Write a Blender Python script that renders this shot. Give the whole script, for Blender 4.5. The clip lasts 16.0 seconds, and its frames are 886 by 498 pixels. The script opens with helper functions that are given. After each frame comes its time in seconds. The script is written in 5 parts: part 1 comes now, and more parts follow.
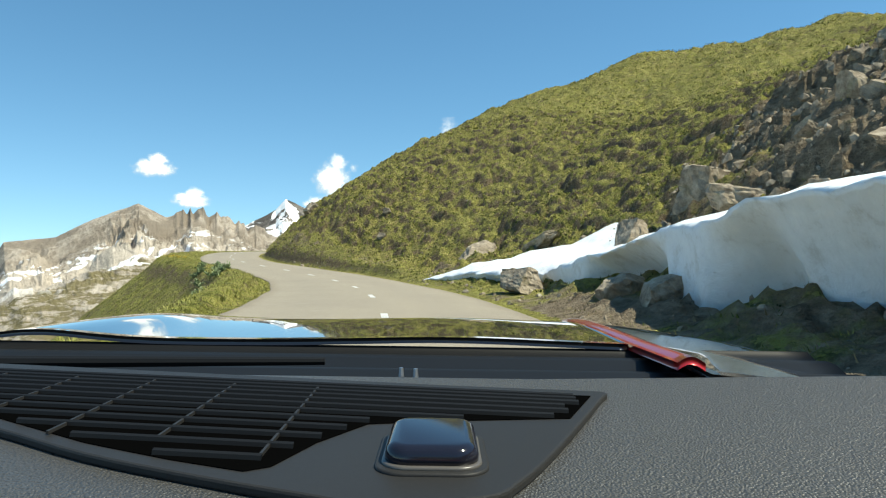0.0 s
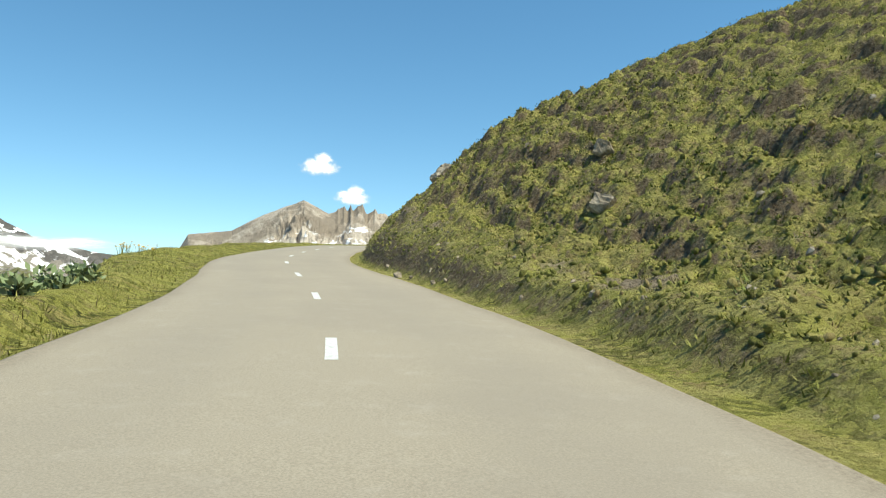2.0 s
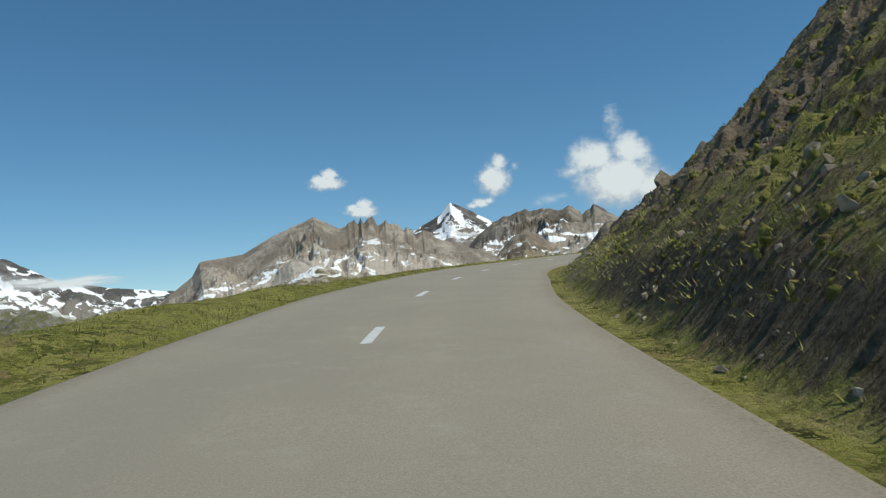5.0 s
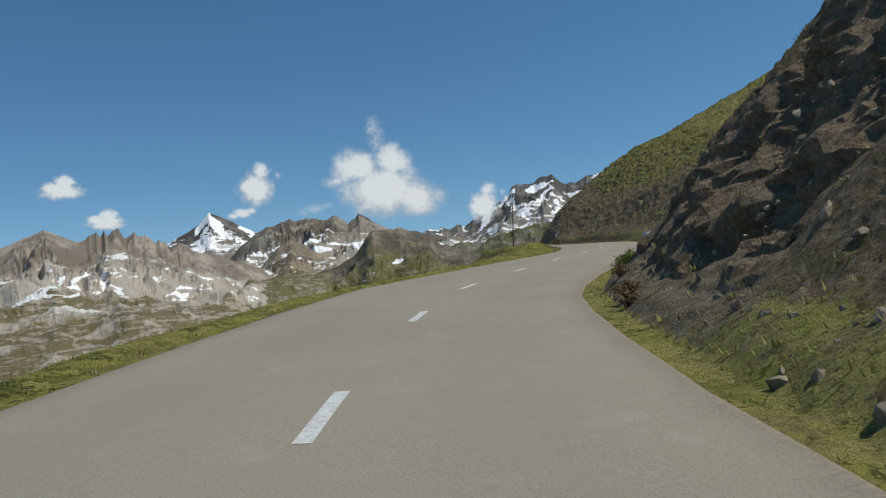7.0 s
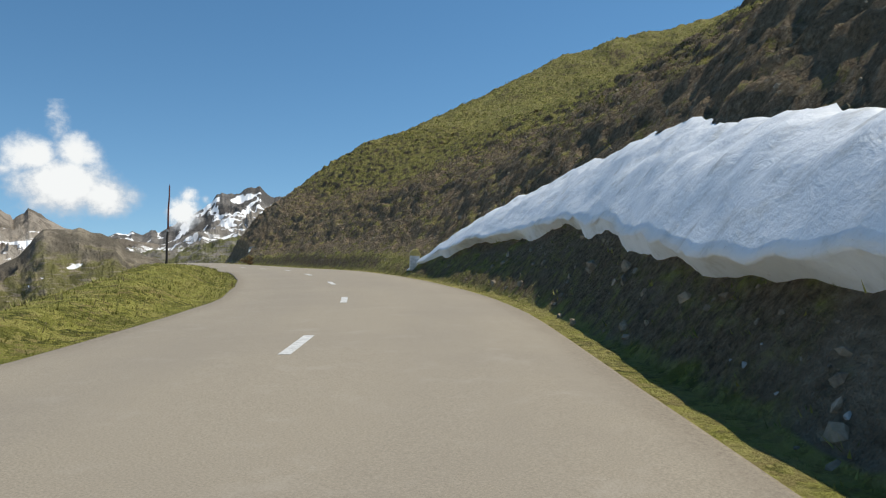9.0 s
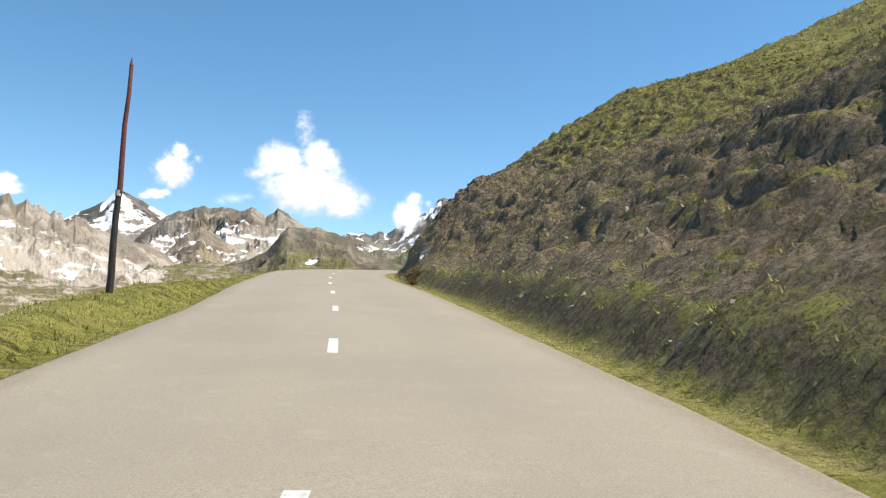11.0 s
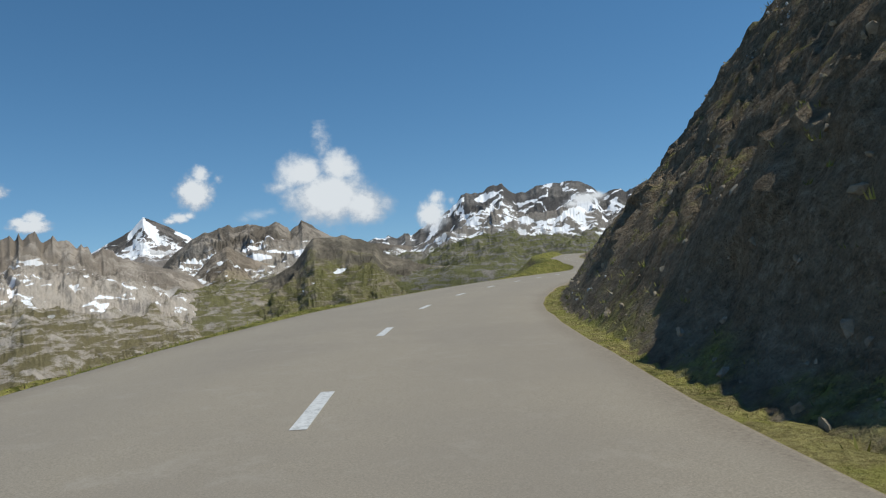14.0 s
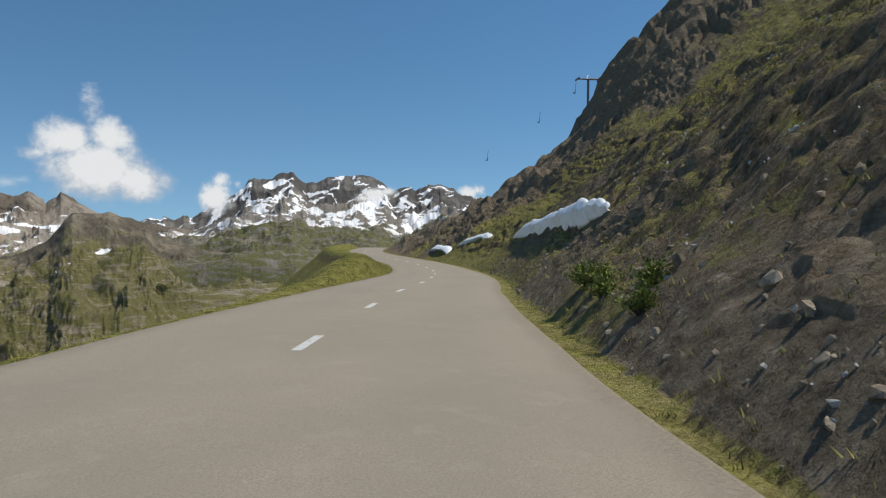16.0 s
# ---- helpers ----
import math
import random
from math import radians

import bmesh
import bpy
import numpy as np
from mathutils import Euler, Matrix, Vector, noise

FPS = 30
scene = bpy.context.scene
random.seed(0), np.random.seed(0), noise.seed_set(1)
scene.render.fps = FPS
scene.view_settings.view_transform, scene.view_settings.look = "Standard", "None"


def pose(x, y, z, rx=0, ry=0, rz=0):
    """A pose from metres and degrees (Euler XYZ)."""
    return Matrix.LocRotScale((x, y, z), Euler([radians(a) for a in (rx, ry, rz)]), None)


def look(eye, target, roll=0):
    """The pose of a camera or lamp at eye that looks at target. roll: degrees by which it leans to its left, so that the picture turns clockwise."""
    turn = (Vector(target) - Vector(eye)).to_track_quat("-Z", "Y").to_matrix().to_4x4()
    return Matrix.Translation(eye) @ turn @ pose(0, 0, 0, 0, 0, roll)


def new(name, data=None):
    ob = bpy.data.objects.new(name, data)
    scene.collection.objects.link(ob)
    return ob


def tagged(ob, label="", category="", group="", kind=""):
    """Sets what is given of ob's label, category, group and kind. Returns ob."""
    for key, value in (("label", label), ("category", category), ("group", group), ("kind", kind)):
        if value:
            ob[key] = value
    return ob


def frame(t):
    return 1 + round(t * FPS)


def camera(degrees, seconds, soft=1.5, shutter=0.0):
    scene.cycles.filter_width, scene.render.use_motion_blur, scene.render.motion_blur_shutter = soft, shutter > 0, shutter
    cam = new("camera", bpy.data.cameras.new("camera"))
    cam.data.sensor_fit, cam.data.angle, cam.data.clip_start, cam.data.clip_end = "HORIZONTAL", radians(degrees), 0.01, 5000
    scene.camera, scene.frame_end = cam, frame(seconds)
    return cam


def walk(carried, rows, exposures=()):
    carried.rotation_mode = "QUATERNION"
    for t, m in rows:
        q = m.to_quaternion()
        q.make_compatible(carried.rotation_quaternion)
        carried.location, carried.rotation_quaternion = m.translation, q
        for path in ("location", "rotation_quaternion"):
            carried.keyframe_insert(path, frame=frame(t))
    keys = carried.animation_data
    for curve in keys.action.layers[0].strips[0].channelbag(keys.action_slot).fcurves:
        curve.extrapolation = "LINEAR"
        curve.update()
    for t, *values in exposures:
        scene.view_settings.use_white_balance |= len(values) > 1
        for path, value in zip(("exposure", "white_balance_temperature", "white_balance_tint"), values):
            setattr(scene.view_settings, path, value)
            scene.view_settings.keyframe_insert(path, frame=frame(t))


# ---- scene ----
cam = camera(64.2, 16.0, soft=1.2)

# seconds, x, y, z, heading (clockwise from +y), tilt, lean
PATH = [
    (0.0, -0.00, -0.00, 0.00, 20.30, -0.52, 0.83), (0.5, 2.30, 7.84, -0.13, 20.09, -0.36, 0.89),
    (1.0, 4.47, 15.85, -0.21, 18.10, -1.03, 1.60), (1.5, 5.83, 23.09, -0.39, 13.76, -1.33, 2.50),
    (2.0, 6.54, 29.96, -0.62, 8.01, -0.87, 2.08), (2.5, 6.87, 36.36, -0.74, 2.69, -0.54, 1.03),
    (3.0, 6.34, 44.07, -0.70, -1.15, 0.04, 0.94), (3.5, 5.55, 51.66, -0.63, -2.36, 0.15, 0.20),
    (4.0, 5.06, 59.16, -0.57, 0.20, -0.14, -0.9), (4.5, 5.07, 66.68, -0.54, 3.60, -0.31, -2.0),
    (5.0, 5.48, 74.21, -0.52, 7.00, -0.41, -3.0), (5.5, 6.22, 81.67, -0.48, 11.04, -0.32, -3.42),
    (6.0, 7.50, 89.01, -0.41, 15.83, -0.64, -2.87), (6.5, 9.36, 96.17, -0.44, 20.76, -0.56, -3.89),
    (7.0, 11.84, 103.05, -0.51, 25.85, -0.76, -4.11), (7.5, 15.25, 109.29, -0.62, 32.69, -0.31, -3.76),
    (8.0, 19.40, 115.43, -0.63, 39.58, -0.29, -2.12), (8.5, 24.12, 121.17, -0.60, 46.00, -0.10, -1.20),
    (9.0, 29.43, 126.46, -0.58, 49.50, -0.30, 0.00), (9.5, 34.93, 131.58, -0.57, 48.00, -0.30, 1.30),
    (10.0, 40.14, 137.01, -0.55, 41.50, -0.25, 2.50), (10.5, 44.74, 143.50, -0.52, 35.91, -0.27, 2.90),
    (11.0, 48.82, 150.71, -0.55, 32.19, -0.07, 2.32), (11.5, 51.97, 157.22, -0.70, 29.15, -0.35, 1.93),
    (12.0, 54.91, 163.68, -0.81, 27.45, -0.12, 1.06), (12.5, 57.67, 169.95, -0.94, 26.45, -0.07, -0.13),
    (13.0, 60.44, 176.30, -1.01, 26.62, 0.01, -0.89), (13.5, 63.34, 182.60, -1.04, 27.62, -0.26, -1.69),
    (14.0, 66.57, 189.26, -1.14, 30.03, -0.28, -3.36), (14.5, 70.23, 196.02, -1.36, 34.25, -0.60, -4.76),
    (15.0, 74.08, 201.76, -1.51, 39.07, -0.70, -4.39), (15.5, 78.64, 207.50, -1.68, 44.12, -0.74, -2.23),
    (16.0, 83.60, 213.01, -1.90, 47.12, -1.28, 0.50),
]
walk(cam, [(t, pose(x, y, z, 90 + tilt, 0, -head) @ pose(0, 0, 0, 0, 0, lean)) for t, x, y, z, head, tilt, lean in PATH],
     exposures=[(0, 0.42, 6600, -2), (3, 0.45, 6400, -2), (5.5, -0.6, 6000, 2), (8, -0.55, 6200, 6), (10.5, 0.5, 6500, 8), (11.2, 0.4, 6500, 8), (12.5, -0.2, 6000, 6), (14.5, -0.5, 6000, 6), (16, -0.4, 6300, 8)])

# ---- sky and sun ----
SUN_HEAD, SUN_RISE = radians(125), radians(59)
world = bpy.data.worlds.new("world")
scene.world = world
world.use_nodes = True
wn = world.node_tree
sky = wn.nodes.new("ShaderNodeTexSky")
sky.sky_type, sky.sun_disc = "NISHITA", False
sky.sun_elevation, sky.sun_rotation = SUN_RISE, SUN_HEAD
sky.altitude, sky.air_density, sky.dust_density, sky.ozone_density = 2000, 1.1, 0.0, 1.2
coords = wn.nodes.new("ShaderNodeTexCoord")
lift = wn.nodes.new("ShaderNodeMapping")  # the haze near the horizon lies below the ranges
lift.inputs["Location"].default_value, lift.inputs["Scale"].default_value = (0, 0, 0.11), (1, 1, 0.95)
deep = wn.nodes.new("ShaderNodeHueSaturation")
deep.inputs["Saturation"].default_value, deep.inputs["Hue"].default_value = 1.18, 0.492
wn.links.new(coords.outputs["Generated"], lift.inputs[0])
wn.links.new(lift.outputs[0], sky.inputs[0])
wn.links.new(sky.outputs[0], deep.inputs["Color"])
wn.links.new(deep.outputs[0], wn.nodes["Background"].inputs[0])
wn.nodes["Background"].inputs[1].default_value = 0.135
sun = new("sun", bpy.data.lights.new("sun", "SUN"))
sun.data.energy, sun.data.angle, sun.data.color = 5.0, radians(0.53), (1.0, 0.92, 0.80)
sun_way = Vector((math.sin(SUN_HEAD) * math.cos(SUN_RISE), math.cos(SUN_HEAD) * math.cos(SUN_RISE), math.sin(SUN_RISE)))
sun.matrix_world = look(sun_way * 500, (0, 0, 0))


# ---- materials ----
class Nodes:
    """Short hand for a node material: a Principled shader and the nodes that feed it."""

    def __init__(self, name, rough=0.8, metal=0.0, spec=0.4):
        self.mat = bpy.data.materials.new(name)
        self.mat.use_nodes = True
        self.tree = self.mat.node_tree
        self.bsdf = self.tree.nodes["Principled BSDF"]
        self.put("Roughness", rough), self.put("Metallic", metal), self.put("Specular IOR Level", spec)

    def put(self, socket, value):
        if isinstance(value, bpy.types.NodeSocket):
            self.tree.links.new(value, self.bsdf.inputs[socket])
        else:
            self.bsdf.inputs[socket].default_value = (*value, 1) if isinstance(value, tuple) else value

    def node(self, kind, **inputs):
        nd = self.tree.nodes.new(kind)
        for key, value in inputs.items():
            key = key.replace("_", " ")
            sock = nd.inputs[int(key[1:])] if key[0] == "i" and key[1:].isdigit() else nd.inputs[key]
            if isinstance(value, bpy.types.NodeSocket):
                self.tree.links.new(value, sock)
            else:
                sock.default_value = value
        return nd

    def place(self, stretch=(1, 1, 1)):
        coords = self.tree.nodes.new("ShaderNodeTexCoord").outputs["Object"]
        if stretch == (1, 1, 1):
            return coords
        return self.node("ShaderNodeMapping", Vector=coords, Scale=stretch).outputs[0]

    def noise(self, scale, detail=6, rough=0.6, stretch=(1, 1, 1), distort=0.0):
        return self.node("ShaderNodeTexNoise", Vector=self.place(stretch), Scale=scale, Detail=detail, Roughness=rough, Distortion=distort).outputs[0]

    def cells(self, scale, stretch=(1, 1, 1), feature="F1"):
        nd = self.node("ShaderNodeTexVoronoi", Vector=self.place(stretch), Scale=scale)
        nd.feature = feature
        return nd.outputs[0]

    def ramp(self, fac, *stops):
        nd = self.node("ShaderNodeValToRGB", Fac=fac)
        ramp = nd.color_ramp
        while len(ramp.elements) < len(stops):
            ramp.elements.new(0.5)
        for el, (at, col) in zip(ramp.elements, stops):
            el.position = at
            el.color = (*col, 1) if isinstance(col, tuple) else (col, col, col, 1)
        return nd.outputs[0]

    def step(self, value, low, high):
        nd = self.node("ShaderNodeMapRange", Value=value)
        nd.interpolation_type = "SMOOTHSTEP"
        nd.inputs[1].default_value, nd.inputs[2].default_value = low, high
        return nd.outputs[0]

    def math(self, op, a, b=0.0):
        nd = self.tree.nodes.new("ShaderNodeMath")
        nd.operation = op
        for sock, value in zip(nd.inputs, (a, b)):
            if isinstance(value, bpy.types.NodeSocket):
                self.tree.links.new(value, sock)
            else:
                sock.default_value = value
        return nd.outputs[0]

    def mix(self, fac, a, b):
        nd = self.tree.nodes.new("ShaderNodeMix")
        nd.data_type = "RGBA"
        for sock, value in ((nd.inputs[0], fac), (nd.inputs[6], a), (nd.inputs[7], b)):
            if isinstance(value, bpy.types.NodeSocket):
                self.tree.links.new(value, sock)
            else:
                sock.default_value = (*value, 1) if isinstance(value, tuple) else value
        return nd.outputs[2]

    def up(self):
        geo = self.tree.nodes.new("ShaderNodeNewGeometry")
        return self.node("ShaderNodeSeparateXYZ", Vector=geo.outputs["Normal"]).outputs[2]

    def height(self):
        return self.node("ShaderNodeSeparateXYZ", Vector=self.place()).outputs[2]

    def mask(self, name):
        nd = self.tree.nodes.new("ShaderNodeAttribute")
        nd.attribute_name = name
        return nd.outputs["Fac"]

    def bump(self, height, strength=0.5, distance=0.05, after=None):
        inputs = dict(Height=height, Strength=strength, Distance=distance)
        if after:
            inputs["Normal"] = after
        out = self.node("ShaderNodeBump", **inputs).outputs[0]
        self.put("Normal", out)
        return out

    def chance(self):
        return self.tree.nodes.new("ShaderNodeObjectInfo").outputs["Random"]

    def island(self):
        return self.tree.nodes.new("ShaderNodeNewGeometry").outputs["Random Per Island"]


def hillside_material():
    m = Nodes("hillside", rough=0.95, spec=0.12)
    fine, mid, broad = m.noise(9, 8, 0.7), m.noise(1.3, 7, 0.65), m.noise(0.16, 5, 0.55)
    plants = m.node("ShaderNodeTexVoronoi", Vector=m.node("ShaderNodeVectorMath", i0=m.place(), i1=m.node("ShaderNodeTexNoise", Vector=m.place(), Scale=6.0, Detail=4).outputs[1]).outputs[0], Scale=3.6)
    pick = m.node("ShaderNodeSeparateColor", Color=plants.outputs["Color"]).outputs[0]
    kind = m.math("ADD", m.math("MULTIPLY", pick, 0.62), m.math("MULTIPLY", mid, 0.38))
    grass = m.ramp(kind, (0.18, (0.060, 0.068, 0.018)), (0.32, (0.165, 0.172, 0.038)), (0.46, (0.290, 0.290, 0.062)), (0.58, (0.395, 0.375, 0.088)), (0.70, (0.48, 0.43, 0.135)), (0.82, (0.32, 0.24, 0.11)))
    grass = m.mix(m.math("MULTIPLY", m.step(fine, 0.40, 0.68), 0.5), grass, (0.42, 0.40, 0.105))
    grass = m.mix(m.math("MULTIPLY", m.step(broad, 0.46, 0.62), 0.5), grass, (0.40, 0.385, 0.10))
    grass = m.mix(m.math("MULTIPLY", m.step(m.noise(3.2, 7, 0.72), 0.54, 0.66), 0.5), grass, (0.27, 0.205, 0.11))
    straw = m.mix(m.step(fine, 0.38, 0.62), (0.33, 0.27, 0.115), (0.56, 0.48, 0.20))
    grass = m.mix(m.math("MULTIPLY", m.mask("dry"), m.step(m.noise(1.7, 7, 0.7, (1, 1, 2)), 0.38, 0.60)), grass, straw)
    soil = m.ramp(fine, (0.30, (0.085, 0.062, 0.040)), (0.50, (0.25, 0.185, 0.115)), (0.70, (0.42, 0.335, 0.22)))
    rock = m.ramp(m.noise(2.6, 9, 0.7, (1, 1, 2.2)), (0.30, (0.13, 0.10, 0.066)), (0.55, (0.36, 0.285, 0.195)), (0.75, (0.55, 0.46, 0.335)))
    steep = m.math("ADD", m.up(), m.math("MULTIPLY", m.math("SUBTRACT", m.noise(2.4, 7, 0.7), 0.5), 0.9))
    col = m.mix(m.step(steep, 0.57, 0.83), soil, grass)
    bare = m.step(m.math("ADD", m.mask("bare"), m.math("MULTIPLY", m.math("SUBTRACT", m.noise(0.55, 6, 0.7), 0.5), 1.3)), 0.32, 0.56)
    col = m.mix(bare, col, rock)
    streak = m.math("ADD", m.math("MULTIPLY", m.noise(0.9, 8, 0.68, (1, 1, 2.6), 0.5), 0.7), m.math("MULTIPLY", fine, 0.3))
    scree = m.ramp(m.noise(7, 8, 0.75), (0.32, (0.13, 0.095, 0.06)), (0.5, (0.30, 0.225, 0.145)), (0.68, (0.50, 0.41, 0.29)))
    earth = m.step(m.math("ADD", m.mask("earth"), m.math("MULTIPLY", m.math("SUBTRACT", streak, 0.5), 2.2)), 0.42, 0.62)
    col = m.mix(earth, col, scree)
    m.put("Base Color", col)
    n1 = m.bump(m.math("SUBTRACT", 1.0, plants.outputs["Distance"]), 1.0, 0.32)
    n2 = m.bump(fine, 0.9, 0.14, n1)
    m.bump(m.noise(34, 5, 0.7), 0.7, 0.04, n2)
    return m.mat


def asphalt_material():
    m = Nodes("asphalt", rough=0.85, spec=0.3)
    grit, patch, cloudy = m.noise(70, 6, 0.8), m.noise(0.35, 5, 0.6), m.noise(2.2, 7, 0.7)
    col = m.ramp(grit, (0.30, (0.195, 0.167, 0.125)), (0.55, (0.345, 0.298, 0.228)), (0.8, (0.49, 0.43, 0.335)))
    col = m.mix(m.math("MULTIPLY", m.step(patch, 0.42, 0.65), 0.4), col, (0.26, 0.225, 0.18))
    col = m.mix(m.math("MULTIPLY", m.step(cloudy, 0.52, 0.72), 0.35), col, (0.40, 0.355, 0.29))
    side = m.mask("across")
    rim = m.math("ADD", side, m.math("MULTIPLY", m.math("SUBTRACT", m.noise(1.1, 7, 0.7), 0.5), 0.22))
    col = m.mix(m.math("MULTIPLY", m.step(rim, 0.86, 0.99), 0.6), col, m.ramp(m.noise(25, 6, 0.8), (0.35, (0.13, 0.10, 0.07)), (0.65, (0.34, 0.29, 0.22))))
    track = m.math("MULTIPLY", m.step(side, 0.22, 0.42), m.math("SUBTRACT", 1.0, m.step(side, 0.55, 0.78)))
    col = m.mix(m.math("MULTIPLY", track, 0.16), col, (0.24, 0.212, 0.175))
    m.put("Base Color", col)
    m.bump(grit, 0.5, 0.012)
    return m.mat


def paint_material():
    m = Nodes("road_paint", rough=0.6)
    m.put("Base Color", m.ramp(m.noise(18, 6, 0.8), (0.35, (0.35, 0.34, 0.31)), (0.5, (0.62, 0.61, 0.58)), (0.8, (0.80, 0.79, 0.75))))
    return m.mat


def mountain_material(name, rock_dark, rock_light, scree, green, snow, cap, meadow):
    """Far rock: dark and light ribs above, with gully shade painted in, scree fans below them, ledges of grass at the
    foot; old snow lies in the gullies.
    snow: how much lies below the crags; cap: how much on the faces; meadow: where the grass begins, from crest 0 to
    foot 1."""
    m = Nodes(name, rough=0.95, spec=0.1)
    big, small, tiny = m.noise(0.007, 6, 0.6), m.noise(0.045, 8, 0.7), m.noise(0.2, 6, 0.7)
    rib = m.noise(0.028, 7, 0.62, (1, 1, 0.22), 0.4)
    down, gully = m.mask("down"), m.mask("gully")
    rock = m.mix(m.step(big, 0.42, 0.58), rock_dark, rock_light)
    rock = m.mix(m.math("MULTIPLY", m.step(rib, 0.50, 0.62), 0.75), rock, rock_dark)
    # shade of the hollows put into the colour: darker rock where gully is high
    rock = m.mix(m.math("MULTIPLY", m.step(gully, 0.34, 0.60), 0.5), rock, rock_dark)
    at = m.math("ADD", down, m.math("MULTIPLY", m.math("SUBTRACT", rib, 0.5), 0.45))
    at = m.math("SUBTRACT", at, m.math("MULTIPLY", m.math("SUBTRACT", 0.8, gully), 0.14))
    fan = m.mix(m.math("MULTIPLY", m.step(tiny, 0.42, 0.66), 0.35), scree, rock_light)
    col = m.mix(m.step(at, 0.10, 0.19), rock, m.mix(m.math("MULTIPLY", m.step(rib, 0.56, 0.66), 0.35), fan, rock_dark))
    low = m.math("ADD", down, m.math("MULTIPLY", m.math("SUBTRACT", big, 0.5), 0.7))
    ledge = m.noise(0.018, 7, 0.6, (1, 1, 6), 0.6)
    turf = m.mix(m.math("MULTIPLY", m.step(ledge, 0.50, 0.60), 0.9), green, rock_light)
    turf = m.mix(m.math("MULTIPLY", m.step(small, 0.52, 0.66), 0.6), turf, rock_dark)
    col = m.mix(m.math("MULTIPLY", m.step(low, meadow, meadow + 0.12), m.step(m.noise(0.02, 7, 0.66), 0.36, 0.48)), col, turf)
    patch = m.noise(0.010, 4, 0.5, (1, 1, 2.4), 1.0)
    belt = m.math("MULTIPLY", m.step(down, 0.12, 0.20), m.math("SUBTRACT", 1.0, m.step(down, 0.40, 0.55)))
    bed = m.math("MULTIPLY", belt, m.step(m.math("ADD", patch, m.math("MULTIPLY", gully, 0.16)), 0.745 - snow, 0.765 - snow))
    face = m.step(m.math("ADD", m.noise(0.0075, 5, 0.52, (1, 1, 0.8), 0.9), m.math("MULTIPLY", gully, 0.20)), 0.80 - cap, 0.82 - cap)
    face = m.math("MULTIPLY", face, m.math("SUBTRACT", 1.0, m.step(down, 0.32, 0.46)))
    white = m.math("MAXIMUM", bed, face)
    col = m.mix(white, col, (0.92, 0.91, 0.90))
    m.put("Base Color", col)
    bare = m.math("SUBTRACT", 1.0, m.math("MULTIPLY", white, 0.9))
    n1 = m.bump(small, bare, 13.0)
    m.bump(tiny, bare, 4.0, n1)
    return m.mat


HILLSIDE, ASPHALT, PAINT = hillside_material(), asphalt_material(), paint_material()


# ---- helpers for numbers and meshes ----
LATTICE = np.random.RandomState(7).rand(256, 256)


def lump(x, y, size, octaves=4, gain=0.5, shift=0.0):
    """Smooth noise of the given size in metres, about -1 to 1, for arrays."""
    total, amp, norm = 0.0, 1.0, 0.0
    for k in range(octaves):
        u, v = x / size + shift + 17.3 * k, y / size - shift + 9.1 * k
        i, j = np.floor(u).astype(int), np.floor(v).astype(int)
        fu, fv = u - i, v - j
        fu, fv = fu * fu * (3 - 2 * fu), fv * fv * (3 - 2 * fv)
        a, b = LATTICE[i % 256, j % 256], LATTICE[(i + 1) % 256, j % 256]
        c, d = LATTICE[i % 256, (j + 1) % 256], LATTICE[(i + 1) % 256, (j + 1) % 256]
        total = total + amp * ((a * (1 - fu) + b * fu) * (1 - fv) + (c * (1 - fu) + d * fu) * fv - 0.5) * 2
        norm, amp, size = norm + amp, amp * gain, size / 2.03
    return total / norm


def ridge(x, y, size, octaves=5, gain=0.55, shift=0.0):
    total, amp, norm = 0.0, 1.0, 0.0
    for k in range(octaves):
        total = total + amp * (1 - 2 * np.abs(lump(x, y, size, 1, 0.5, shift + 3.7 * k)))
        norm, amp, size = norm + amp, amp * gain, size / 2.1
    return total / norm


def mesh_of(name, verts, faces, material, smooth=True):
    me = bpy.data.meshes.new(name)
    verts, faces = np.asarray(verts, dtype=np.float32), np.asarray(faces, dtype=np.int32)
    k = faces.shape[1]
    me.vertices.add(len(verts)), me.loops.add(faces.size), me.polygons.add(len(faces))
    me.vertices.foreach_set("co", verts.ravel())
    me.loops.foreach_set("vertex_index", faces.ravel())
    me.polygons.foreach_set("loop_start", np.arange(0, faces.size, k, dtype=np.int32))
    me.polygons.foreach_set("use_smooth", np.full(len(faces), smooth))
    me.materials.append(material)
    me.update(calc_edges=True)
    return me


def grid_faces(rows, cols):
    a = (np.arange(rows - 1)[:, None] * cols + np.arange(cols - 1)[None, :]).ravel()
    return np.stack([a, a + 1, a + cols + 1, a + cols], 1)


def part(name, data, material, parent, label=""):
    """One mesh object under a thing; data is a bmesh or a mesh."""
    if isinstance(data, bmesh.types.BMesh):
        me = bpy.data.meshes.new(name)
        data.to_mesh(me), data.free()
        me.materials.append(material)
        data = me
    ob = new(name, data)
    ob.parent = parent
    return tagged(ob, label)


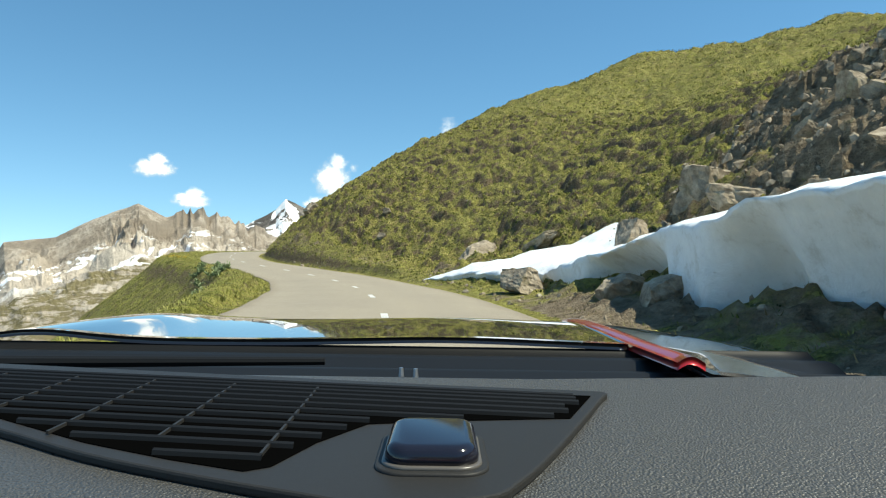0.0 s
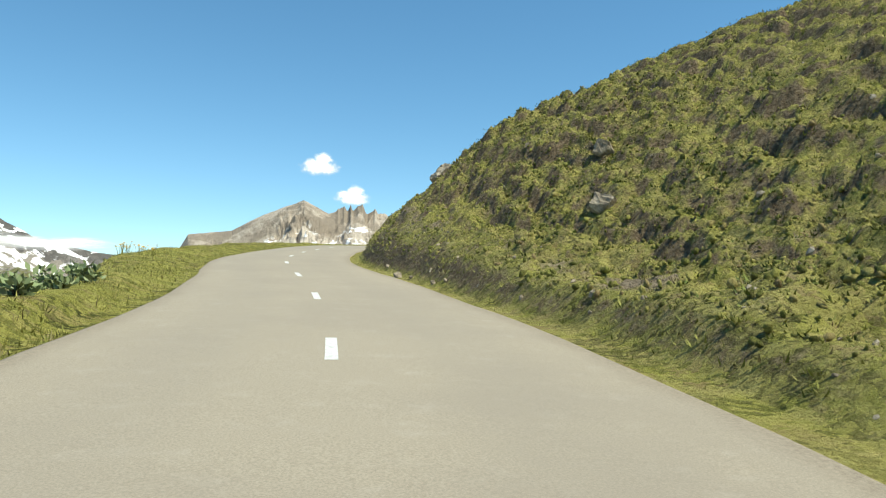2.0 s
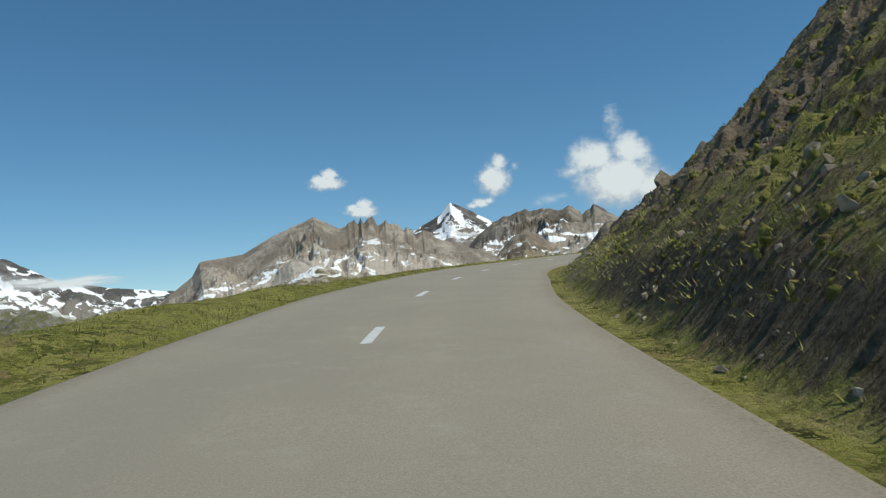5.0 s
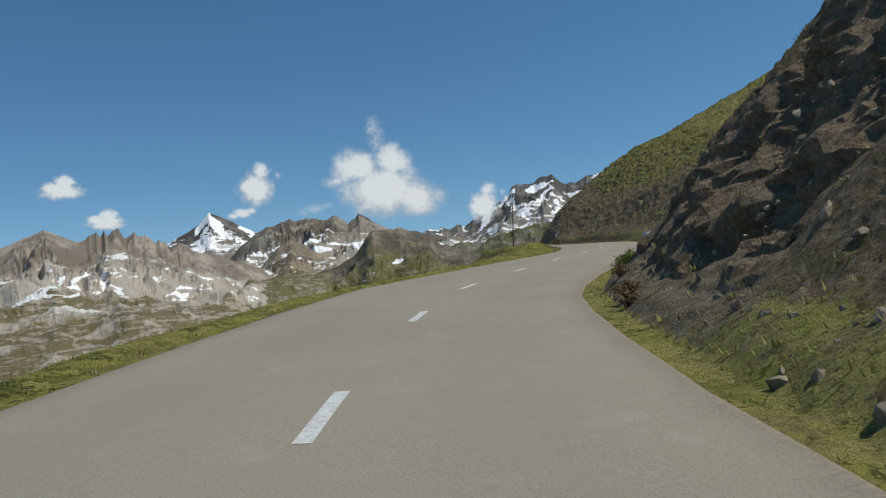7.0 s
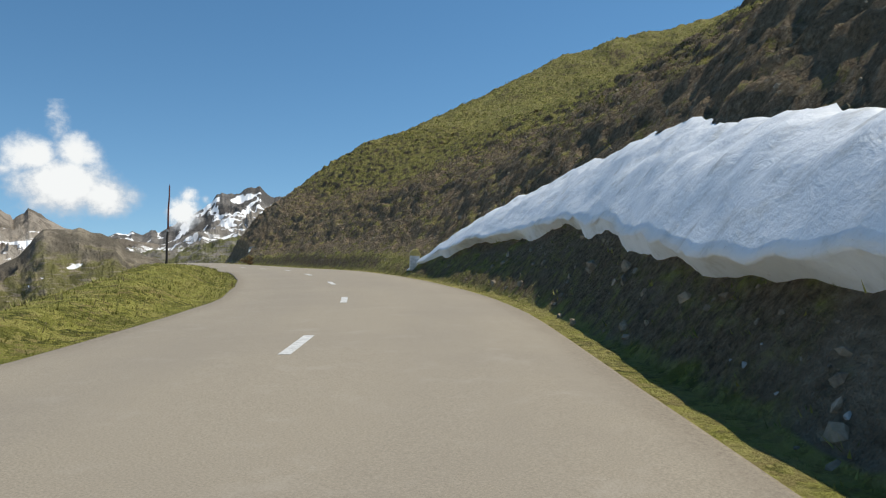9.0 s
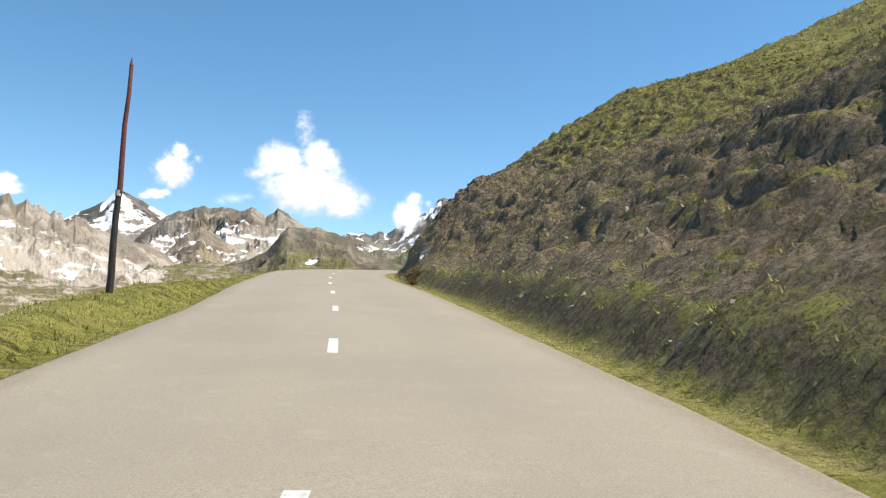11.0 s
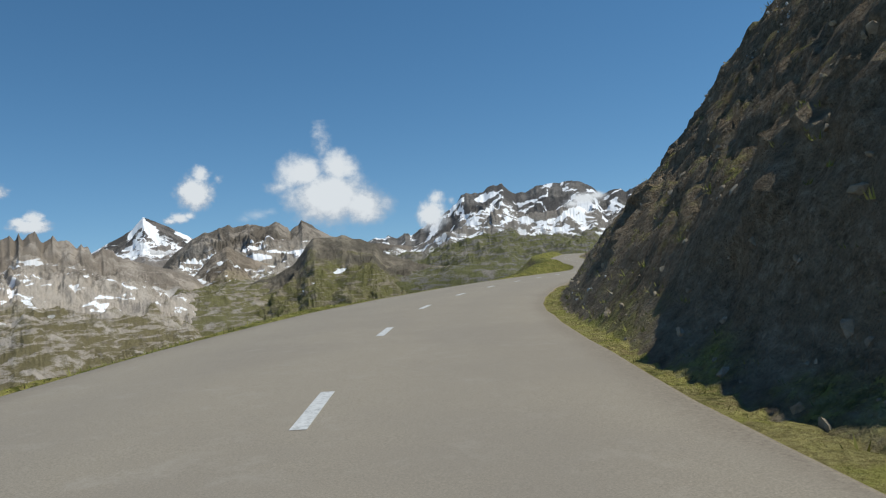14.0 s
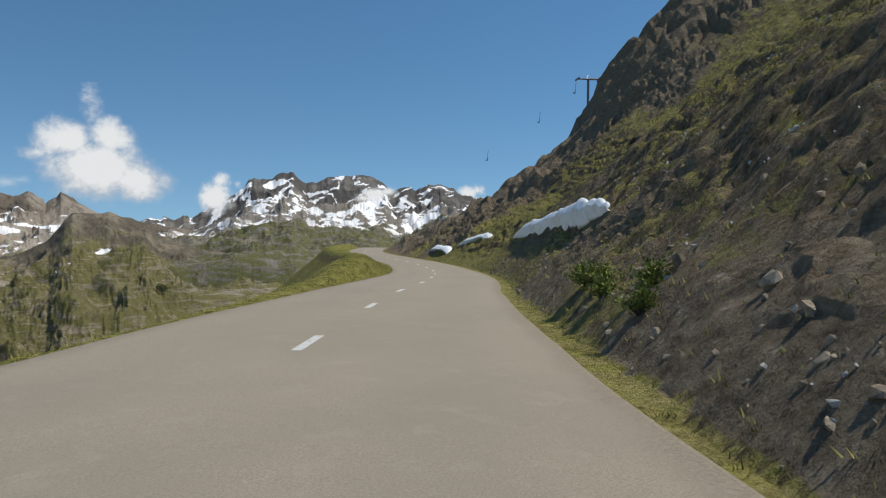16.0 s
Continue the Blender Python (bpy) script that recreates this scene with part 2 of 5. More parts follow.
# ---- the plan: the road's line, its edges and the slopes beside it ----
ROAD_XY = [(-24.8, -54.4), (-17.3, -41.5), (-10.7, -28.0), (-4.9, -14.2), (0.0, 0.0), (4.1, 14.4), (6.4, 29.2), (6.3, 44.2), (5.1, 59.1),
           (5.5, 74.1), (7.6, 89.0), (12.1, 103.2), (19.9, 116.0), (30.0, 127.0), (40.6, 137.7), (48.5, 150.3), (55.0, 163.9), (61.0, 177.6),
           (67.6, 191.1), (75.6, 203.7), (85.6, 214.8), (96.8, 224.8), (108.3, 234.4), (119.2, 244.8), (128.7, 256.3), (137.2, 268.7),
           (145.6, 281.1), (154.6, 293.1), (164.5, 304.3), (174.9, 315.2), (185.2, 326.1)]
ROAD_Z = [0.0, -0.3, -0.6, -0.9, -1.19, -1.41, -1.78, -1.89, -1.77, -1.71, -1.63, -1.72, -1.82, -1.78, -1.75, -1.77, -2.02, -2.21, -2.41,
          -2.77, -3.18, -3.63, -4.08, -4.51, -4.66, -4.73, -4.81, -4.88, -4.96, -5.03, -5.11]
for k in range(14):  # hidden beyond the last bend
    ROAD_XY.append((ROAD_XY[-1][0] + 9.2, ROAD_XY[-1][1] + 11.8))
    ROAD_Z.append(ROAD_Z[-1] - 0.4)


def smooth_line(values, at):
    """A smooth curve through values that stand 15 m apart."""
    values = np.asarray(values, float)
    slope = np.gradient(values)
    u = (at + 60.0) / 15.0
    i = np.clip(np.floor(u).astype(int), 0, len(values) - 2)
    f = u - i
    h00, h10, h01, h11 = 2 * f**3 - 3 * f**2 + 1, f**3 - 2 * f**2 + f, -2 * f**3 + 3 * f**2, f**3 - f**2
    return h00 * values[i] + h10 * slope[i] + h01 * values[i + 1] + h11 * slope[i + 1]


S = np.arange(-60.0, 595.1, 1.0)
LINE = np.stack([smooth_line([p[0] for p in ROAD_XY], S), smooth_line([p[1] for p in ROAD_XY], S)], 1)
LEVEL = smooth_line(ROAD_Z, S)
AHEAD = np.gradient(LINE, axis=0)
AHEAD /= np.linalg.norm(AHEAD, axis=1, keepdims=True)


def left_edge(s):
    return np.interp(s, [0, 40, 60, 100, 125, 142, 168, 190, 215, 240, 265, 300], [-3.2, -3.0, -3.5, -3.7, -5.4, -3.9, -3.0, -3.8, -5.0, -4.5, -4.8, -4.0])


def right_edge(s):
    return np.interp(s, [0, 40, 60, 95, 120, 135, 168, 190, 208, 230, 260, 300], [2.4, 2.9, 1.8, 2.0, 1.3, 1.9, 2.8, 2.9, 2.1, 1.7, 1.3, 1.5])


def centre_line(s):
    return np.interp(s, [0, 40, 62, 100, 122, 135, 170, 190, 208, 230, 258, 300], [-0.2, -0.1, -0.9, -0.8, -1.7, -1.4, -0.25, -0.45, -0.95, -1.5, -1.9, -1.4])


def road_point(s, n, rise=0.0):
    i = np.clip(s + 60.0, 0, len(S) - 1)
    x, y, z = (np.interp(i, np.arange(len(S)), v) for v in (LINE[:, 0], LINE[:, 1], LEVEL))
    ax, ay = (np.interp(i, np.arange(len(S)), v) for v in (AHEAD[:, 0], AHEAD[:, 1]))
    return np.stack([x + n * ay, y - n * ax, z + rise + 0 * n], -1)


def road_coords(x, y):
    """Metres along the road, metres to the right of its line, and the road's level there."""
    s, n, level = np.zeros(len(x)), np.zeros(len(x)), np.zeros(len(x))
    for a in range(0, len(x), 20000):
        b = slice(a, a + 20000)
        qx, qy = x[b], y[b]
        d = np.sqrt((qx[:, None] - LINE[None, :, 0]) ** 2 + (qy[:, None] - LINE[None, :, 1]) ** 2)
        i = d.argmin(1)
        near = d[np.arange(len(qx)), i][:, None]
        w = np.exp(-(d - near) / (0.12 * near + 0.3))
        w /= w.sum(1, keepdims=True)
        s[b], level[b] = w @ S, w @ LEVEL
        side = (qx - LINE[i, 0]) * AHEAD[i, 1] - (qy - LINE[i, 1]) * AHEAD[i, 0]
        n[b] = np.sign(side) * near[:, 0]
    return s, n, level


# the hill's steepness, by distance from the road: foot, bank, slope, top
KNOTS = list(range(-20, 320, 20)) + [350, 410, 460]
FOOT = [0.2, 0.2, 0.2, 0.43, 1.17, 1.03, 0.7, 1.1, 1.33, 1.06, 0.95, 0.86, 1.27, 1.12, 1.12, 1.1, 0.68, 0.62, 0.09, -0.3]
BANK = [0.8, 0.8, 0.76, 0.61, 0.49, 0.69, 0.77, 1.2, 0.84, 0.64, 0.53, 0.53, 0.69, 0.86, 0.76, 0.62, 0.38, 0.41, 0.15, -0.4]
SLOPE = [0.44, 0.43, 0.41, 0.38, 0.37, 0.38, 0.47, 0.25, 0.36, 0.39, 0.41, 0.42, 0.32, 0.52, 0.64, 0.65, 0.68, 1.11, 0.21, -0.3]
TOP = [0.2, 0.19, 0.18, 0.16, 0.14, 0.13, 0.21, 0.24, 0.23, 0.25, 0.27, 0.28, 0.3, 0.29, 0.24, 0.17, 0.09, 0.0, -0.07, -0.1]


def ramp_between(v, a, b):
    u = np.clip((v - a) / (b - a), 0, 1)
    return u * u * (3 - 2 * u)


def pillow(x, y, size, shift):
    """Rounded cushions with narrow cracks between them."""
    return 0.75 - 1.6 * (1 - np.sqrt(np.abs(lump(x, y, size, 2, 0.5, shift)) + 0.01)) ** 2


def cell(x, y, z, size):
    """Broken blocks: each has a level of its own, about -1 to 1."""
    u, v, w = x / size, y / size, z / size * 0.9
    i, j, k = np.floor(u).astype(int), np.floor(v).astype(int), np.floor(w).astype(int)
    best, value = np.full(len(x), 9.0), np.zeros(len(x))
    for di in (-1, 0, 1):
        for dj in (-1, 0, 1):
            for dk in (-1, 0, 1):
                a, b, c = i + di, j + dj, k + dk
                px = a + LATTICE[(a * 7 + c * 31) % 256, (b * 5 + c * 17) % 256]
                py = b + LATTICE[(a * 3 + c * 11) % 256, (b * 13 + c * 29) % 256]
                pz = c + LATTICE[(a * 17 + c * 5) % 256, (b * 19 + c * 3) % 256]
                d = (px - u) ** 2 + (py - v) ** 2 + (pz - w) ** 2
                nearer = d < best
                value = np.where(nearer, LATTICE[(a * 11 + c) % 256, (b * 23 + c * 7) % 256] * 2 - 1, value)
                best = np.where(nearer, d, best)
    return value


def ground_level(s, n, level, x, y, relief=1.0):
    """Height of the ground, and how bare it is, beside the road."""
    right, left = n - right_edge(s) - 0.45, left_edge(s) - n
    m = np.maximum(right, 0)
    hill = (np.interp(s, KNOTS, FOOT) * np.clip(m, 0, 5) + np.interp(s, KNOTS, BANK) * np.clip(m - 5, 0, 12)
            + np.interp(s, KNOTS, SLOPE) * np.clip(m - 17, 0, 30) + np.interp(s, KNOTS, TOP) * np.clip(m - 47, 0, 150))
    bare = np.interp(np.where(s < 45, s - 0.5 * np.clip(m - 6, 0, 14), s), [0, 8, 19, 23, 75, 90, 135, 150, 199, 206, 240, 262, 300, 320, 400], [0.9, 1, 0.9, 0.1, 0.2, 0.7, 0.75, 0.3, 0.3, 1, 0.8, 0.5, 0.3, 0.8, 0.9])
    high = np.where(s > 305, 1.0, 1 - ramp_between(m, np.where(s > 150, 5.0, np.where(s < 45, 17.0, 9.0)), np.where(s > 150, 8.0, np.where(s < 45, 24.0, 15.0))))
    bare = bare * high
    bare = np.maximum(bare, 0.45 * np.exp(-(((m - 1.5) / 0.9) ** 2)) * (s > 30) * (s < 318))
    crag = bare * np.maximum(ramp_between(lump(x, y, 7.0, 3, 0.5, 21.0), -0.35, 0.25), ramp_between(s, 318, 332))
    rough = ramp_between(m, 0.2, 2.4)
    px, py = x + 0.8 * hill, y + 0.6 * hill
    along, up = s * 0.55, m * 1.25 + 0.5 * lump(x, y, 2.5, 2, 0.5, 14.0)
    steep = np.interp(s, KNOTS, FOOT) * (m < 5) + np.interp(s, KNOTS, BANK) * (m >= 5)
    later = ramp_between(s, 140, 165)
    tussock = (0.34 - 0.22 * later) * pillow(along, up, 1.5, 5.0) + (0.38 - 0.12 * later) * pillow(along, up, 0.72, 8.0) + (0.26 + 0.06 * later) * pillow(px, py, 0.42, 2.0)
    steps = 0.0
    for tall, warp, seed in ((0.85, 1.5, 2.0), (0.42, 1.2, 6.0)):  # trodden terraces: a flat tread and a steep riser
        t = hill / tall + warp * lump(s, m * 1.6, 4.5 * tall / 0.7, 3, 0.5, seed)
        t = t - np.floor(t)
        steps = steps + tall * 0.75 * (ramp_between(t, 0.45, 1.0) - t + 0.25) * (1 - 0.5 * ramp_between(steep, 0.7, 1.2))
    steps = steps * ramp_between(m, 1.0, 4.0) * (0.55 + 0.45 * lump(x, y, 8.0, 2, 0.5, 12.0))
    swell = 0.7 * lump(x, y, 7.0, 3) * (1 + ramp_between(m, 20, 70) * 1.6)
    calm = 1 - 0.55 * ramp_between(np.interp(s, KNOTS, FOOT), 0.75, 1.1) * (s < 318)
    broken = 1 - 0.6 * ramp_between(s, 84, 94) * (1 - ramp_between(s, 140, 150)) - 0.55 * ramp_between(s, 222, 230) * (1 - ramp_between(s, 300, 316))
    blocks = 0.5 * broken * cell(x, y, hill, 2.4) + 0.45 * broken * cell(x + 40, y, hill, 1.0) + 0.6 * ridge(px, py, 4.0, 4, 0.6, 11.0) + 0.22 * cell(x, y + 60, hill, 0.5)
    spur = 1.5 * np.exp(-(((s - 15) / 6.0) ** 2) - ((n - 14) / 4.5) ** 2) - 1.3 * np.exp(-(((s - 34.8) / 2.6) ** 2) - ((n - 8.0) / 2.6) ** 2)
    cliff = np.interp(s, [202, 207, 216, 222], [0, 1, 1, 0])
    spur = spur + cliff * (0.9 * ramp_between(m, 0.5, 1.6) - 0.9 * ramp_between(m, 3.0, 9.0) - 0.4 * np.exp(-(((m - 0.8) / 0.8) ** 2)))
    spur = spur - 0.35 * np.exp(-(((s - 117) / 8.0) ** 2)) * ramp_between(m, 0.1, 1.0) * (1 - ramp_between(m, 5, 10))
    spur = spur + 0.9 * np.exp(-(((s - 228) / 7.0) ** 2)) * ramp_between(m, 3.8, 6.0) * (1 - ramp_between(m, 9, 18))
    spur = spur - 2.2 * np.exp(-(((s - 118) / 14.0) ** 2) - ((m - 19) / 6.0) ** 2)
    cut = ramp_between(s, 31, 38) * (1 - ramp_between(s, 84, 92)) + 0.6 * ramp_between(s, 164, 172) * (1 - ramp_between(s, 196, 204))
    spur = spur + 0.32 * cut * ramp_between(m, 0.12 + 0.25 * lump(s, n * 0, 4.0, 3, 0.5, 2.0), 0.75) * (1 - ramp_between(m, 1.0, 4.0))
    spur = spur + ramp_between(s, 320, 336) * (1.4 * ramp_between(m, 30, 36) - 3.0 * np.exp(-(((m - 26) / 6.0) ** 2)))
    far_crag = ramp_between(s, 318, 334) * ramp_between(m, 8, 16)
    spur = spur + far_crag * (1.6 * cell(x, y, hill, 8.0) + 0.35 * cell(x + 9, y, hill, 3.5) + 1.2 * ridge(px, py, 12.0, 3, 0.6, 3.0))
    z = hill + spur + relief * rough * (swell + (1 - crag) * (tussock + steps - 0.5) + crag * (blocks - 0.4) * calm)
    # the outer side: a verge, a low shoulder, then the fall to the valley
    v = np.maximum(left, 0)
    wide = np.interp(s, [0, 10, 20, 30, 42, 50, 60, 80, 95, 103, 118, 126, 136, 148, 158, 165, 170, 180, 187, 195, 205, 216, 224, 232, 240, 250, 258, 268, 280, 300],
                     [0.6, 0.7, 1.1, 1.2, 1.3, 1.9, 3.0, 3.0, 2.0, 1.0, 1.0, 0.8, 1.0, 2.4, 2.8, 1.3, 1.0, 1.8, 1.4, 0.7, 0.5, 0.4, 0.6, 0.8, 0.4, 0.5, 0.8, 1.5, 3.0, 3.0])
    rise = np.interp(s, [0, 12, 20, 30, 45, 56, 70, 90, 103, 128, 138, 150, 160, 168, 180, 187, 196, 205, 216, 228, 240, 250, 258, 268, 282, 300],
                     [0.05, 0.12, 0.35, 0.4, 0.3, 0.3, 0.25, 0.2, 0.1, 0.05, 0.1, 0.45, 0.5, 0.2, 0.35, 0.3, 0.05, 0.0, -0.1, 0.05, -0.1, -0.05, 0.05, 0.3, 0.9, 0.8])
    outer = rise * ramp_between(v, 0.3, wide * 0.7) - 0.85 * np.maximum(v - wide, 0) * ramp_between(v, wide - 0.6, wide + 1.6)
    outer = np.maximum(outer, -75 + 0.01 * v) + ramp_between(v, 0.2, 2.5) * (0.18 * lump(x, y, 2.2, 3) + 0.8 * lump(x, y, 14.0, 3) * ramp_between(v, wide, wide + 12))
    z = np.where(right > 0, z, outer)
    under = np.minimum(right_edge(s) - 0.35 - n, n - left_edge(s) - 0.35)
    z = np.where(under > 0, -0.14, z - 0.02)
    return level + z, np.where(right > 0, np.maximum(crag, 0.45 * bare), 0.0)


def build_ground():
    block = 4.0
    bx, by = np.meshgrid(np.arange(-200, 440, block), np.arange(-160, 560, block), indexing="ij")
    s, n, level = road_coords((bx + block / 2).ravel(), (by + block / 2).ravel())
    fine = (n > -15) & (n < 27) & (s > -20) & (s < 330)
    middle = (n > 18) & (n < 72) & (s > -30) & (s < 330)
    coarse = (np.abs(n) < 250) & ~((n > -9) & (n < 21) & (s > -12) & (s < 322))
    verts, faces, bares, along, side, base = [], [], [], [], [], 0
    for level_no, (pick, cells) in enumerate(((fine, 24), (middle, 9), (coarse, 4))):
        k = cells + 1
        ox, oy = bx.ravel()[pick], by.ravel()[pick]
        step = block / cells
        ix, iy = np.round(ox / block).astype(int) * cells, np.round(oy / block).astype(int) * cells
        gi, gj = np.meshgrid(np.arange(k), np.arange(k), indexing="ij")
        keys = (ix[:, None] + gi.ravel()[None, :] + 100000) * 1000000 + (iy[:, None] + gj.ravel()[None, :] + 100000)
        uniq, inverse = np.unique(keys.ravel(), return_inverse=True)
        x, y = (uniq // 1000000 - 100000) * step, (uniq % 1000000 - 100000) * step
        s2, n2, level2 = road_coords(x, y)
        z, bare = ground_level(s2, n2, level2, x, y)
        if level_no == 0:  # broken rock faces stand out towards the road
            m = n2 - right_edge(s2) - 0.45
            face = ramp_between(bare, 0.3, 0.7) * ramp_between(s2, 84, 92) * ramp_between(m, 0.3, 1.5) * (1 - ramp_between(m, 4, 9)) * ramp_between(np.interp(s2, KNOTS, FOOT), 0.6, 1.0)
            out = face * np.interp(s2, [190, 200, 222, 232], [1.0, 0.65, 0.65, 0.4]) * (0.12 * cell(x, y, z, 1.7) + 0.22 * cell(x + 5, y, z, 0.75) + 0.25 * lump(s2, z, 0.6, 2, 0.5, 3.0) + 0.20 * cell(x, y + 9, z, 0.40))
            i = np.clip(np.round(s2 + 60).astype(int), 0, len(S) - 1)
            x, y = x - out * AHEAD[i, 1], y + out * AHEAD[i, 0]
        hidden = (n2 > -14) & (n2 < (26 if level_no == 1 else 70)) & (s2 > -19) & (s2 < 329)
        verts.append(np.stack([x, y, z - 0.9 * hidden * (level_no > 0)], 1))
        bares.append(bare), along.append(s2), side.append(n2)
        quad = grid_faces(k, k)
        quad = quad[:, [0, 3, 2, 1]]
        faces.append((inverse.reshape(len(ox), k * k)[:, quad.ravel()]).reshape(-1, 4) + base)
        base += len(uniq)
    faces, bares = np.concatenate(faces), np.concatenate(bares)
    me = mesh_of("ground", np.concatenate(verts), faces, HILLSIDE)
    me.polygons.foreach_set("use_smooth", bares[faces].mean(1) < 0.55)
    mask = me.attributes.new("bare", "FLOAT", "POINT")
    mask.data.foreach_set("value", bares.astype(np.float32))
    dry = np.interp(np.concatenate(along), [0, 20, 35, 100, 130, 160, 200, 240, 600], [0.15, 0.2, 0.45, 0.5, 0.4, 0.7, 0.75, 0.8, 0.8])
    me.attributes.new("dry", "FLOAT", "POINT").data.foreach_set("value", (dry * (np.concatenate(side) > 0)).astype(np.float32))
    along, off = np.concatenate(along), np.concatenate(side)
    m = off - right_edge(along)
    earth = np.interp(along, [20, 32, 60, 92, 112, 145, 208, 245, 300], [0.0, 0.30, 0.26, 0.35, 0.6, 0.58, 0.62, 0.50, 0.3])
    earth = np.where(m > 0, earth * (1 - ramp_between(m, np.where(along > 104, 8.0, 5.0), np.where(along > 104, 15.0, 12.0))), 0.0) * ramp_between(m, 0.7, 1.5)
    me.attributes.new("earth", "FLOAT", "POINT").data.foreach_set("value", earth.astype(np.float32))
    return tagged(new("ground", me), "grassy mountainside with lumpy banks of earth and rock", "hillside", kind="structure")


def build_road():
    s = np.arange(-58, 388, 1.5)
    across = np.array([0.0, 0.002, 0.008, 0.10, 0.22, 0.35, 0.5, 0.65, 0.78, 0.90, 0.992, 0.998, 1.0])
    wob_l, wob_r = 0.10 * lump(s, s * 0, 3.0, 3), 0.10 * lump(s, s * 0 + 50, 3.0, 3)
    l, r = left_edge(s) + wob_l, right_edge(s) + wob_r
    rows = []
    for u in across:
        n = l * (1 - u) + r * u
        rise = 0.05 * (1 - (2 * u - 1) ** 2) + 0.01 if 0 < u < 1 else -0.15
        rows.append(road_point(s, n, rise))
    v = np.stack(rows, 1).reshape(-1, 3)
    f = grid_faces(len(s), len(across))
    me = mesh_of("road", v, f, ASPHALT)
    side = np.tile(np.abs(across * 2 - 1), len(s)).astype(np.float32)
    me.attributes.new("across", "FLOAT", "POINT").data.foreach_set("value", side)
    return tagged(new("road", me), "pale grey asphalt mountain road with worn edges", "road", kind="structure")


def build_markings(road):
    for k in range(-3, 56):
        s = 18.0 + 6.5 * k + np.linspace(0, 1.5, 5)
        n = centre_line(s)
        v, half = [], 0.065
        for off in (-half, half):
            for rise in (0.062, 0.05):
                v.append(road_point(s, n + off, rise))
        v = np.stack(v, 0)
        idx = lambda a, b: a * 5 + b
        f = []
        for b in range(4):
            f += [(idx(0, b), idx(2, b), idx(2, b + 1), idx(0, b + 1)), (idx(0, b), idx(0, b + 1), idx(1, b + 1), idx(1, b)),
                  (idx(2, b), idx(3, b), idx(3, b + 1), idx(2, b + 1))]
        part("centre_dash", mesh_of("centre_dash", v.reshape(-1, 3), f, PAINT, False), PAINT, road)


# ---- far land ----
HUB = (40.0, 120.0, -0.5)


def massif(name, label, material, profile, far, depth, base, relief, size, seed, step=0.05, rows=90, teeth=0.0, jagged=(-90, 90), ribbed=0.8, bow=1.45, reach=0.6):
    """A mountain seen across the valley: its crest stands at a distance far; profile gives heading and height in per cent of the distance."""
    heads = np.arange(profile[0][0], profile[-1][0], step)
    crest = np.interp(heads, [p[0] for p in profile], [p[1] for p in profile]) * far / 100
    u = np.linspace(-0.10, 1.0, rows)
    hh, uu = np.meshgrid(np.radians(heads), u, indexing="ij")
    zc = crest[:, None]
    r = far - uu * depth
    x, y = HUB[0] + r * np.sin(hh), HUB[1] + r * np.cos(hh)
    fall = np.where(uu > 0, (1 - np.clip(uu, 0, 1)) ** bow, 1 + uu * 4)
    z = base + (zc - base) * fall - 260 * ramp_between(uu, 0.90, 1.0)
    ribs = ridge(hh * far + 0.6 * size * lump(x, y, size * 0.7, 3, 0.5, seed), uu * depth * 0.5 + 0.5 * size * lump(x, y, size, 2, 0.5, seed + 4), size * 0.55, 5, 0.6, seed + 2)
    z = z + relief * ribbed * (ribs - 0.75) * np.clip(uu * 8, 0, 1) * np.clip((reach - uu) * 3.5, 0, 1)
    body = np.clip(uu * 5, 0, 1) * np.clip((1 - uu) * 4, 0, 1)
    z = z + body * relief * (ridge(x, y, size, 6, 0.55, seed) - 0.55) + 0.07 * relief * lump(x, y, size / 6, 3, 0.6, seed)
    where = ramp_between(heads, jagged[0] - 0.6, jagged[0] + 0.6) * (1 - ramp_between(heads, jagged[1] - 0.6, jagged[1] + 0.6))
    line = x * 0 + hh * far
    spires = np.maximum(ridge(line, y * 0, size / 5.0, 2, 0.6, seed), -0.4) * (0.65 + 0.6 * lump(line, y * 0, size * 0.7, 2, 0.5, seed + 1)) + 0.25 * lump(line, uu * 300, size / 14, 2, 0.5, seed)
    z = z + where[:, None] * teeth * np.clip(1 - np.abs(uu) * 7, 0, 1) * spires
    ends = ramp_between(heads, heads[0], heads[0] + 2.5) * (1 - ramp_between(heads, heads[-1] - 2.5, heads[-1]))
    z = z - 70 * (1 - ends[:, None])
    verts = np.stack([x, y, z + HUB[2]], -1).reshape(-1, 3)
    f = grid_faces(len(heads), rows)[:, [0, 3, 2, 1]]
    me = mesh_of(name, verts, f, material)
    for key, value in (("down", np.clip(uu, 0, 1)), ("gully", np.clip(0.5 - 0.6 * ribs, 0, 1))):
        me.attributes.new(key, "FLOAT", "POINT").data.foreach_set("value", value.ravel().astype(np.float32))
    return tagged(new("mountain", me), label, "mountain", "mountains across the valley")


